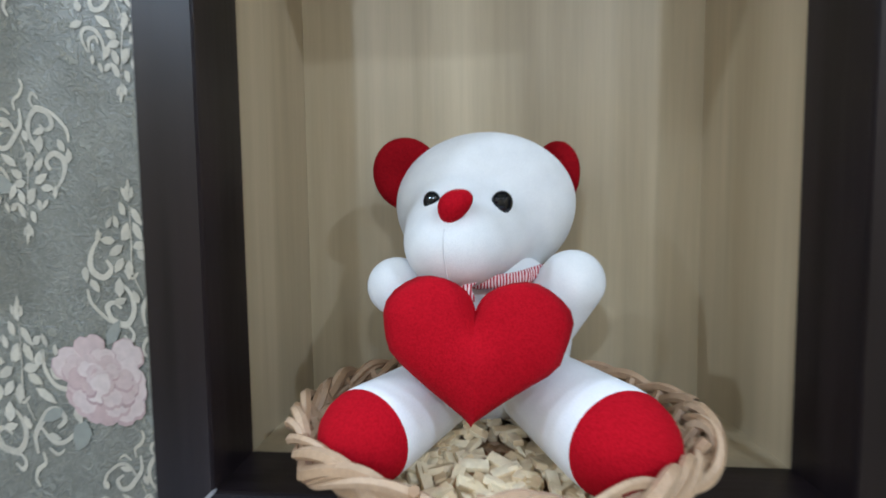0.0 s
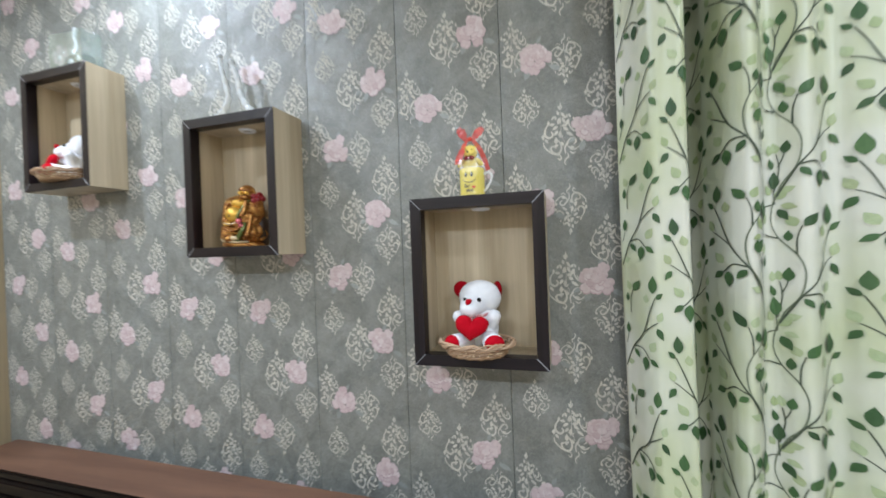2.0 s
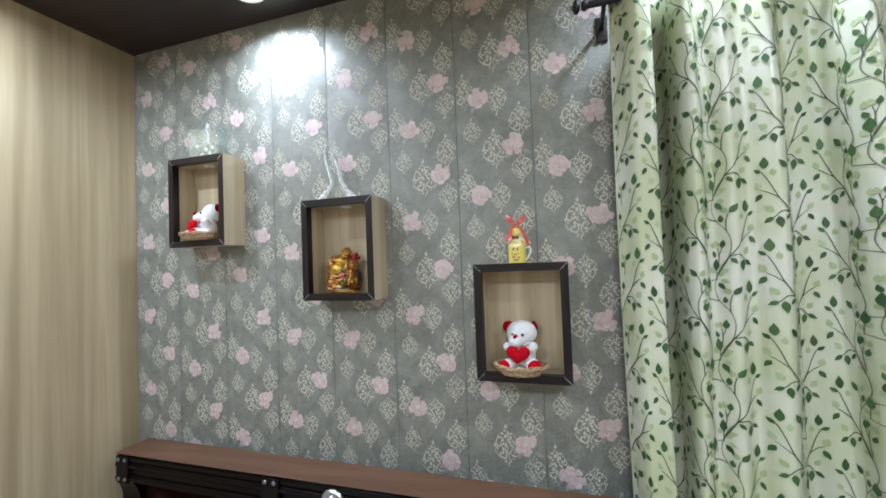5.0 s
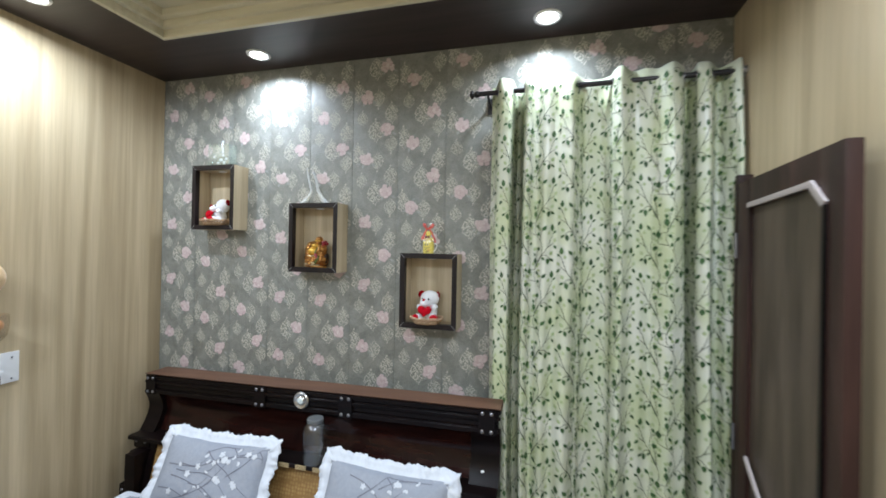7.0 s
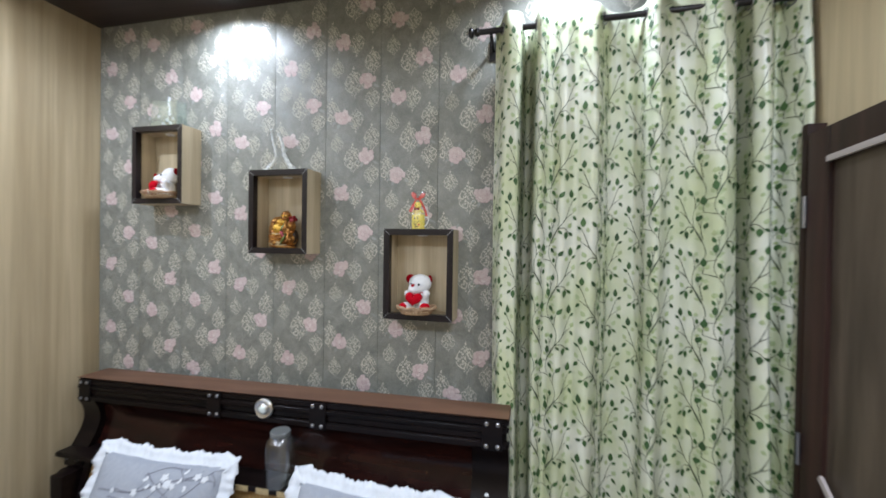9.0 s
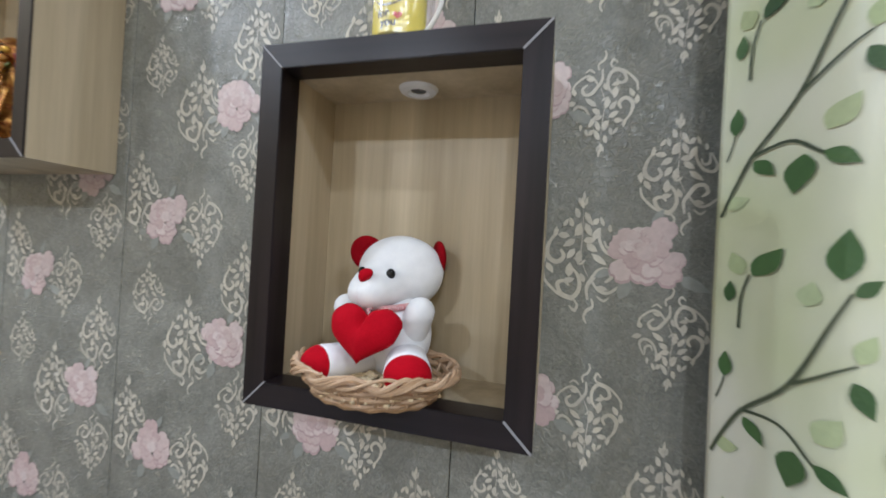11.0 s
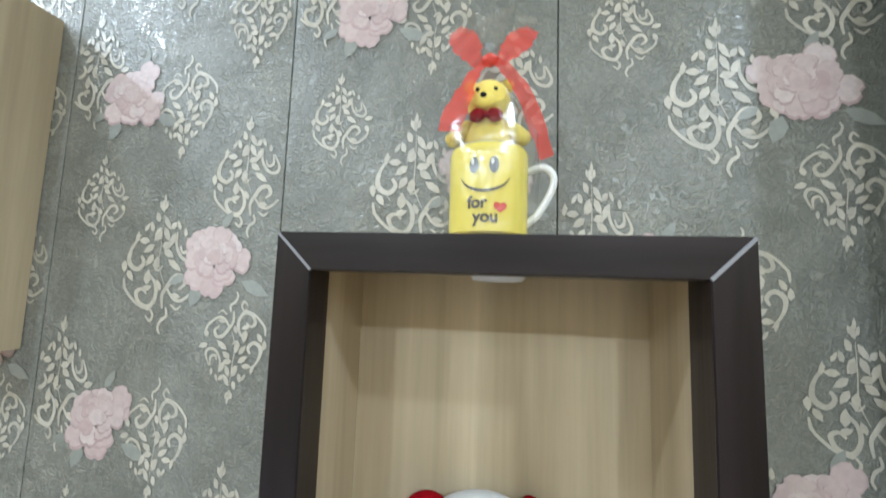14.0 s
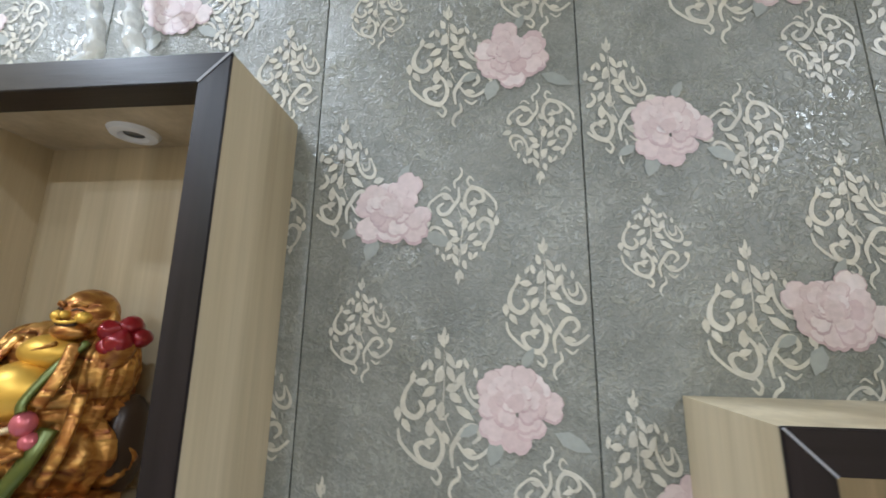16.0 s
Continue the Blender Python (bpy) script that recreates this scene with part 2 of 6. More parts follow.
def clear(name, tint, share, rough=0.05, scale=60.0):
    """Thin clear film: see-through, with a share of gloss that varies over the creases."""
    m = bpy.data.materials.new(name)
    m.use_nodes = True
    n, l = m.node_tree.nodes, m.node_tree.links
    n.clear()
    out, mix = n.new("ShaderNodeOutputMaterial"), n.new("ShaderNodeMixShader")
    tr, gl = n.new("ShaderNodeBsdfTransparent"), n.new("ShaderNodeBsdfGlossy")
    tr.inputs[0].default_value, gl.inputs["Roughness"].default_value = (*tint, 1), rough
    v = coords(n, l, (1, 1, 1))
    t = node(n, "ShaderNodeTexNoise", Scale=scale, Detail=2.0, Distortion=1.0)
    l.new(v, t.inputs["Vector"])
    bp = n.new("ShaderNodeBump")
    bp.inputs["Strength"].default_value, bp.inputs["Distance"].default_value = 0.8, 0.006
    l.new(t.outputs[0], bp.inputs["Height"]), l.new(bp.outputs[0], gl.inputs["Normal"])
    mix.inputs[0].default_value = share
    l.new(tr.outputs[0], mix.inputs[1]), l.new(gl.outputs[0], mix.inputs[2]), l.new(mix.outputs[0], out.inputs[0])
    return m


film_mat = clear("clear_film", (0.97, 0.98, 0.98), 0.17, 0.28, 25)
teal_film = clear("clear_film_teal", (0.86, 0.95, 0.93), 0.30, 0.15)
# the whitish, half-opaque base stands in for bright glints on clear glass
glint_mat, n, l, b = material("clear_glass_ornament", (0.88, 0.91, 0.91), 0.14)
b.inputs["Transmission Weight"].default_value, b.inputs["IOR"].default_value = 0.45, 1.5
v = coords(n, l, (1, 1, 1))
t1 = node(n, "ShaderNodeTexNoise", Scale=120.0, Detail=2.0)
l.new(v, t1.inputs["Vector"])
bumped(n, l, b, t1.outputs[0], 0.8, 0.004)
bowl_mat = clear("clear_bowl", (0.92, 0.89, 0.84), 0.22, 0.25, 22)
jar_mat = clear("clear_jar", (0.86, 0.89, 0.89), 0.16, 0.22, 18)
glass, n, l, b = material("clear_glass", (0.97, 0.98, 0.98), 0.03)
b.inputs["Transmission Weight"].default_value, b.inputs["IOR"].default_value = 1.0, 1.45

pillow_cloth = fuzzy("pillow_grey_cotton", (0.29, 0.31, 0.355), (0.34, 0.36, 0.405), 500, 0.15, 0.0)
ruffle_cloth = fuzzy("ruffle_white_cotton", (0.60, 0.63, 0.68), (0.68, 0.71, 0.76), 500, 0.2, 0.0)
blossom_mat = material("print_white", (0.58, 0.60, 0.635), 0.8)[0]
branch_mat = material("print_branch_grey", (0.15, 0.155, 0.19), 0.8)[0]
tan_weave, n, l, b = material("tan_woven_rexine", (0.40, 0.24, 0.08), 0.5)
v = coords(n, l, (1, 1, 1))
t1 = node(n, "ShaderNodeTexVoronoi", Scale=60.0, Randomness=0.3)
l.new(v, t1.inputs["Vector"])
l.new(ramp(n, l, t1.outputs["Distance"], [(0.1, (0.46, 0.29, 0.11)), (0.6, (0.30, 0.17, 0.055))]), b.inputs["Base Color"])
bumped(n, l, b, t1.outputs["Distance"], 0.5, 0.002)
gold_inlay = material("inlay_gold", (0.55, 0.42, 0.22), 0.3, 0.4)[0]
lamp_mat, n, l, b = material("lamp_diffuser", (1, 1, 1), 0.4)
b.inputs["Emission Color"].default_value = (1.0, 0.98, 0.96, 1)
b.inputs["Emission Strength"].default_value = 14.0


# ---- mesh helpers ----
def link_mesh(name, me, mats, parent=None):
    ob = new(name, me)
    for m in mats if isinstance(mats, (list, tuple)) else [mats]:
        me.materials.append(m)
    if parent:
        ob.parent = parent
    return ob


def part(name, bm, mat, parent=None, label="", smooth=True):
    me = bpy.data.meshes.new(name)
    bm.to_mesh(me)
    bm.free()
    if smooth:
        me.polygons.foreach_set("use_smooth", [True] * len(me.polygons))
        me.set_sharp_from_angle(angle=radians(40))
    ob = link_mesh(name, me, mat, parent)
    return tagged(ob, label)


def sheet(name, verts, faces, mat, parent=None, label="", smooth=False, index=None):
    me = bpy.data.meshes.new(name)
    me.from_pydata(verts, [], faces)
    if index:
        me.polygons.foreach_set("material_index", index)
    if smooth:
        me.polygons.foreach_set("use_smooth", [True] * len(me.polygons))
    me.update()
    return tagged(link_mesh(name, me, mat, parent), label)


def thing(name, label, category, place=(0, 0, 0), group="", kind="", turn=0.0):
    ob = new(name)
    ob.empty_display_size = 0.05
    ob.matrix_basis = pose(*place, 0, 0, turn)
    return tagged(ob, label, category, group, kind)


def box(x0, x1, y0, y1, z0, z1, bevel=0.0, bm=None):
    bm2 = bmesh.new()
    bmesh.ops.create_cube(bm2, size=1, matrix=Matrix.LocRotScale(((x0 + x1) / 2, (y0 + y1) / 2, (z0 + z1) / 2), None, (x1 - x0, y1 - y0, z1 - z0)))
    if bevel:
        bmesh.ops.bevel(bm2, geom=bm2.edges[:], offset=bevel, segments=2, profile=0.7, affect="EDGES")
    return joined(bm, bm2)


def joined(bm, other):
    if bm is None:
        return other
    me = bpy.data.meshes.new("tmp")
    other.to_mesh(me)
    other.free()
    bm.from_mesh(me)
    bpy.data.meshes.remove(me)
    return bm


def ball(c, r, rot=None, bm=None, seg=28, mat=0):
    bm2 = bmesh.new()
    m = Matrix.LocRotScale(c, rot or Euler((0, 0, 0)), r if isinstance(r, (tuple, list)) else (r, r, r))
    bmesh.ops.create_uvsphere(bm2, u_segments=seg, v_segments=max(8, seg * 2 // 3), radius=1, matrix=m)
    for f in bm2.faces:
        f.material_index = mat
    return joined(bm, bm2)


def lathe(profile, seg=32, bm=None, centre=(0, 0, 0), mat=0, cap=True):
    """A turned body: (radius, height) pairs from the bottom up, round z."""
    bm2 = bmesh.new()
    rings = []
    for r, z in profile:
        rings.append([bm2.verts.new((centre[0] + r * math.cos(a), centre[1] + r * math.sin(a), centre[2] + z)) for a in (2 * math.pi * i / seg for i in range(seg))])
    for a, c in zip(rings, rings[1:]):
        for i in range(seg):
            j = (i + 1) % seg
            bm2.faces.new((a[i], a[j], c[j], c[i]))
    if cap:
        bm2.faces.new(rings[0][::-1])
        bm2.faces.new(rings[-1])
    for f in bm2.faces:
        f.material_index = mat
    return joined(bm, bm2)


def tube(points, radius, seg=8, bm=None, mat=0, closed=False, flat=1.0):
    """A round rod along points; radius a number or one per point."""
    bm2 = bmesh.new()
    pts = [Vector(p) for p in points]
    cnt = len(pts)
    rad = radius if isinstance(radius, (list, tuple)) else [radius] * cnt
    rings = []
    side = None
    for i, p in enumerate(pts):
        d = (pts[(i + 1) % cnt] - pts[i - 1]) if closed else (pts[min(i + 1, cnt - 1)] - pts[max(i - 1, 0)])
        d.normalize()
        if side is None:
            side = d.cross(Vector((0, 0, 1)) if abs(d.z) < 0.9 else Vector((0, 1, 0)))
        side = (side - d * side.dot(d)).normalized()
        up = side.cross(d)
        rings.append([bm2.verts.new(p + (side * math.cos(a) + up * math.sin(a) * flat) * rad[i]) for a in (2 * math.pi * k / seg for k in range(seg))])
    n_ = cnt if closed else cnt - 1
    for i in range(n_):
        a, c = rings[i], rings[(i + 1) % cnt]
        for k in range(seg):
            j = (k + 1) % seg
            bm2.faces.new((a[k], c[k], c[j], a[j]))
    if not closed:
        bm2.faces.new(rings[0])
        bm2.faces.new(rings[-1][::-1])
    bmesh.ops.recalc_face_normals(bm2, faces=bm2.faces[:])
    for f in bm2.faces:
        f.material_index = mat
    return joined(bm, bm2)


def prism(outline, y0, y1, bm=None, mat=0):
    """An outline in x and z, drawn out from y0 to y1."""
    bm2 = bmesh.new()
    a = [bm2.verts.new((x, y0, z)) for x, z in outline]
    c = [bm2.verts.new((x, y1, z)) for x, z in outline]
    bm2.faces.new(a), bm2.faces.new(c[::-1])
    for i in range(len(a)):
        j = (i + 1) % len(a)
        bm2.faces.new((a[i], c[i], c[j], a[j]))
    bmesh.ops.recalc_face_normals(bm2, faces=bm2.faces[:])
    for f in bm2.faces:
        f.material_index = mat
    return joined(bm, bm2)


def smooth_path(pts, per=6):
    """A Catmull-Rom line through the points."""
    out = []
    p = [Vector(q) for q in pts]
    for i in range(len(p) - 1):
        a, b_, c_, d = p[max(i - 1, 0)], p[i], p[i + 1], p[min(i + 2, len(p) - 1)]
        for k in range(per):
            t = k / per
            out.append(0.5 * (2 * b_ + (c_ - a) * t + (2 * a - 5 * b_ + 4 * c_ - d) * t * t + (3 * b_ - a - 3 * c_ + d) * t ** 3))
    out.append(p[-1])
    return out


# ---- the room ----
def structure(ob, label, category):
    return tagged(ob, label, category, kind="structure")


structure(part("floor", box(LEFT - 0.12, RIGHT + 0.12, SOUTH - 0.12, WALL + 0.14, -0.1, 0, 0), floor_mat), "beige stone-look tiled bedroom floor, mostly hidden", "floor")
structure(part("wall_west", box(LEFT - 0.12, LEFT, SOUTH, WALL + 0.02, 0, 3.1), oak_wall), "wall clad in pale oak laminate with vertical grain", "wall")
structure(part("wall_east", box(RIGHT, RIGHT + 0.12, SOUTH, WALL + 0.02, 0, 3.1), oak_wall), "wall clad in pale oak laminate beside the open door", "wall")
structure(part("wall_south", box(LEFT - 0.12, RIGHT + 0.12, SOUTH - 0.12, SOUTH, 0, 3.1), paint_cream), "plain laminate wall closing the bedroom", "wall")
wall_north = structure(part("wall_north", box(LEFT - 0.12, RIGHT + 0.12, WALL + 0.02, WALL + 0.14, 0, 3.1), material("groove_dark", (0.15, 0.155, 0.145), 0.6)[0]), "feature wall of grey-green floral printed panels with dark joints", "wall")

# dark soffit round a raised cream tray
TX0, TX1, TY0, TY1 = -1.315, 0.92, -2.15, -0.137
bm = box(LEFT, RIGHT, TY1, WALL + 0.02, CEIL, CEIL + 0.2)
bm = box(LEFT, RIGHT, SOUTH, TY0, CEIL, CEIL + 0.2, 0, bm)
bm = box(LEFT, TX0, TY0, TY1, CEIL, CEIL + 0.2, 0, bm)
bm = box(TX1, RIGHT, TY0, TY1, CEIL, CEIL + 0.2, 0, bm)
structure(part("ceiling_soffit", bm, soffit_mat), "dark wenge soffit round the raised ceiling, with downlights", "ceiling")
bm = None
y = TY0
while y < TY1:
    bm = box(TX0, TX1, y, min(y + 0.146, TY1), CEIL + 0.1, CEIL + 0.13, 0.003, bm)
    y += 0.15
bm = box(TX0, TX1, TY0, TY1, CEIL + 0.135, CEIL + 0.2, 0, bm)
structure(part("ceiling", bm, cream_pvc), "raised cream ceiling of narrow grooved plastic planks", "ceiling")


def cornice(x0, x1, y0, y1):
    """A stepped cream moulding along the inner edge of the tray."""
    bm = None
    for i, (w, h0, h1) in enumerate(((0.022, -0.012, 0.03), (0.045, 0.03, 0.065), (0.075, 0.065, 0.1))):
        bm = box(x0, x1, y1 - w, y1 - 0.001, CEIL + h0, CEIL + h1, 0.004, bm)
        bm = box(x0, x1, y0 + 0.001, y0 + w, CEIL + h0, CEIL + h1, 0.004, bm)
        bm = box(x0 + 0.001, x0 + w, y0 + w, y1 - w, CEIL + h0, CEIL + h1, 0.004, bm)
        bm = box(x1 - w, x1 - 0.001, y0 + w, y1 - w, CEIL + h0, CEIL + h1, 0.004, bm)
    return bm


structure(part("trim_cornice", cornice(TX0, TX1, TY0, TY1), cream_pvc), "cream stepped cornice moulding framing the raised ceiling", "trim")


def downlight(x, y, power, r):
    t = thing("ceiling_downlight", "small round white recessed downlight, switched on" if r < 0.05 else "broad round white recessed downlight, switched on", "lamp", (x, y, CEIL), "downlights in the soffit")
    part("ring", lathe([(r - 0.002, -0.003), (r + 0.005, -0.008), (r + 0.015, -0.006), (r + 0.018, 0.002)], 32, cap=False), plastic_white, t)
    part("diffuser", lathe([(0.001, -0.005), (r - 0.001, -0.004), (r - 0.001, 0.002)], 32), lamp_mat, t, "glowing white diffuser")
    d = bpy.data.lights.new("downlight", "AREA")
    d.shape, d.size, d.energy, d.color = "DISK", 2 * r - 0.005, power, (0.89, 1.0, 1.15)
    d.spread = radians(172 if y < 0 else 150)
    ob = new("downlight_glow", d)
    ob.parent = t
    ob.matrix_basis = pose(0, 0, -0.012)


for lamp in LAMPS:
    downlight(*lamp)

# ---- shelf boxes ----
BW, BH, FRAME, FDEPTH = 0.2965, 0.3755, 0.0255, 0.03


def shelf_box(x, z, front, label):
    """A box shelf: x and z are its lower left outer corner, front the y of its face."""
    t = thing("box_shelf", label, "wall shelf", (x, front, z), "box shelves on the feature wall")
    depth = WALL - front - 0.001
    p, f = 0.0235, FRAME
    a, b_ = 0.0015, FDEPTH
    a, sk, lip = 0.0006, 0.0045, 0.0025   # inset of the skin, its thickness, the dark face's thickness
    part("side_panel", box(a, a + sk, lip, b_, a, BH - a, 0, box(a, p, b_, depth, a, BH - a)), oak_box, t)
    part("side_panel", box(BW - a - sk, BW - a, lip, b_, a, BH - a, 0, box(BW - p, BW - a, b_, depth, a, BH - a)), oak_box, t)
    part("top_panel", box(a + sk, BW - a - sk, lip, b_, BH - a - sk, BH - a, 0, box(p, BW - p, b_, depth, BH - p, BH - a)), oak_box, t)
    part("bottom_panel", box(a + sk, BW - a - sk, lip, b_, a, a + sk, 0, box(p, BW - p, b_, depth, a, p)), oak_box, t)
    part("back_panel", box(p, BW - p, depth - 0.006, depth, p, BH - p), oak_box, t)
    for name, c, m in (("frame_rail", [(0, 0), (BW, 0), (BW - f, f), (f, f)], wenge_flat), ("frame_rail", [(f, BH - f), (BW - f, BH - f), (BW, BH), (0, BH)], wenge_flat),
                       ("frame_stile", [(0, 0), (f, f), (f, BH - f), (0, BH)], wenge), ("frame_stile", [(BW - f, f), (BW, 0), (BW, BH), (BW - f, BH - f)], wenge)):
        bm = prism(c, 0, lip)
        bmesh.ops.bevel(bm, geom=bm.edges[:], offset=0.0007, segments=2, affect="EDGES")
        e = a + sk + 0.0002
        bm = prism([(min(max(x_, e), BW - e), min(max(z_, e), BH - e)) for x_, z_ in c], lip - 0.0005, FDEPTH, bm)
        part(name, bm, m, t)
    for cx, cz, sx, sz, w in ((0, 0, 1, 1, 0.0006), (BW, 0, -1, 1, 0.0008), (BW, BH, -1, -1, 0.0008), (0, BH, 1, -1, 0.0006)):
        q = [(cx + sx * 0.001, cz + sz * 0.001), (cx + sx * f, cz + sz * f)]
        part("mitre_edge", prism([(q[0][0] - w * sx, q[0][1] + w * sz), (q[0][0] + w * sx, q[0][1] - w * sz), (q[1][0] + w * sx, q[1][1] - w * sz), (q[1][0] - w * sx, q[1][1] + w * sz)], -0.0006, 0.004), mitre_mat, t, "pale worn edge band at the mitre")
    mid = (depth + FDEPTH) / 2 + 0.004
    ring = part("lamp_ring", lathe([(0.009, -0.002), (0.013, -0.005), (0.02, -0.004), (0.0225, 0.0)], 28, centre=(BW / 2, mid, BH - p), cap=False), plastic_white, t, "small white downlight ring, switched off")
    part("lens", lathe([(0.001, -0.0015), (0.0095, -0.001), (0.0095, 0.001)], 20, centre=(BW / 2, mid, BH - p)), plastic_grey, ring)
    return t


B3 = (-0.1335, 1.4165, 0.174)
B2 = (-0.789, 1.6775, 0.174)
B1 = (-1.454, 1.9055, 0.174)
shelf_box(B3[0], B3[1], B3[2], "open oak box shelf with dark frame, teddy inside, mug on top")
shelf_box(B2[0], B2[1], B2[2], "open oak box shelf with dark frame holding a golden statue")
shelf_box(B1[0], B1[1], B1[2], "open oak box shelf with dark frame, teddy in basket inside")


# ---- teddy bears ----
def bent_ball(a, b_, ra, rb, bm, mat=0, seg=20):
    """A limb: a swept body from a to b with rounded ends."""
    a, b_ = Vector(a), Vector(b_)
    pts, rad = [], []
    cnt = 22
    length = (b_ - a).length
    for i in range(cnt + 1):
        t = 0.5 - 0.5 * math.cos(math.pi * i / cnt)
        r = ra + (rb - ra) * t
        u = -ra + (length + ra + rb) * t
        k = 1.0
        if u < 0:
            k = math.sqrt(max(0.003, 1 - (u / ra) ** 2))
        elif u > length:
            k = math.sqrt(max(0.003, 1 - ((u - length) / rb) ** 2))
        pts.append(a + (b_ - a).normalized() * u)
        rad.append(r * k)
    return tube(pts, rad, seg, bm, mat)


def heart_outline(cnt=40):
    pts = []
    for i in range(cnt):
        t = 2 * math.pi * i / cnt
        pts.append((0.5 * math.sin(t) ** 3 * 1.0, (13 * math.cos(t) - 5 * math.cos(2 * t) - 2 * math.cos(3 * t) - math.cos(4 * t)) / 32 * 0.95))
    pts = [(x * (1 + (0.22 * math.sin(math.pi * min(1.0, -z / 0.5)) if z < 0 else 0.0)), z) for x, z in pts]
    return pts


def heart_cushion(centre, w, h, thick, tilt, bm, mat):
    """A stuffed heart, rounded on both faces."""
    bm2 = bmesh.new()
    o = heart_outline(48)
    rings = []
    steps = 9
    for s in (-1, 1):
        side = []
        for k in range(steps):
            f = k / steps
            puff = s * thick / 2 * math.sqrt(max(0.0, 1 - (1 - f) ** 2.2))
            side.append([bm2.verts.new((x * w * (1 - f) + 0, puff, z * h * (1 - f) - 0.02 * h * f)) for x, z in o])
        tip = bm2.verts.new((0, s * thick / 2, -0.02 * h))
        for a, c in zip(side, side[1:]):
            for i in range(48):
                j = (i + 1) % 48
                bm2.faces.new((a[i], a[j], c[j], c[i]) if s < 0 else (a[j], a[i], c[i], c[j]))
        for i in range(48):
            j = (i + 1) % 48
            bm2.faces.new((side[-1][i], side[-1][j], tip) if s < 0 else (side[-1][j], side[-1][i], tip))
        rings.append(side)
    bmesh.ops.remove_doubles(bm2, verts=bm2.verts[:], dist=0.0002)
    # a crease down from the notch
    for v in bm2.verts:
        if v.co.y < 0 and v.co.z > -0.1 * h:
            v.co.y += 0.3 * thick * math.exp(-(v.co.x / (0.06 * w)) ** 2) * min(1, (v.co.z / h + 0.1) / 0.3)
    for v in bm2.verts:
        v.co += 0.022 * w * Vector((noise.noise(v.co * 55), 0.9 * noise.noise(v.co * 70 + Vector((3, 0, 0))), noise.noise(v.co * 55 + Vector((0, 8, 0)))))
        if v.co.z < -0.36 * h:
            v.co.z = -0.36 * h + (v.co.z + 0.36 * h) * 0.72
            v.co.x *= 1 + 0.25 * min(1, (-0.36 * h - v.co.z) / (0.06 * h))
    bmesh.ops.transform(bm2, matrix=Matrix.Translation(centre) @ Euler(tilt).to_matrix().to_4x4(), verts=bm2.verts[:])
    bmesh.ops.recalc_face_normals(bm2, faces=bm2.faces[:])
    for f in bm2.faces:
        f.material_index = mat
    return joined(bm, bm2)


def ear(centre, r, tilt, bm, mat):
    bm2 = bmesh.new()
    bmesh.ops.create_uvsphere(bm2, u_segments=24, v_segments=16, radius=1)
    for v in bm2.verts:
        v.co = Vector((v.co.x * r, v.co.y * r * 0.38, v.co.z * r * 1.08))
        if v.co.y < 0:
            v.co.y += 0.5 * r * math.exp(-(v.co.x ** 2 + v.co.z ** 2) / (0.3 * r * r)) * 0.6
    bmesh.ops.transform(bm2, matrix=Matrix.Translation(centre) @ Euler(tilt).to_matrix().to_4x4(), verts=bm2.verts[:])
    for f in bm2.faces:
        f.material_index = mat
    return joined(bm, bm2)


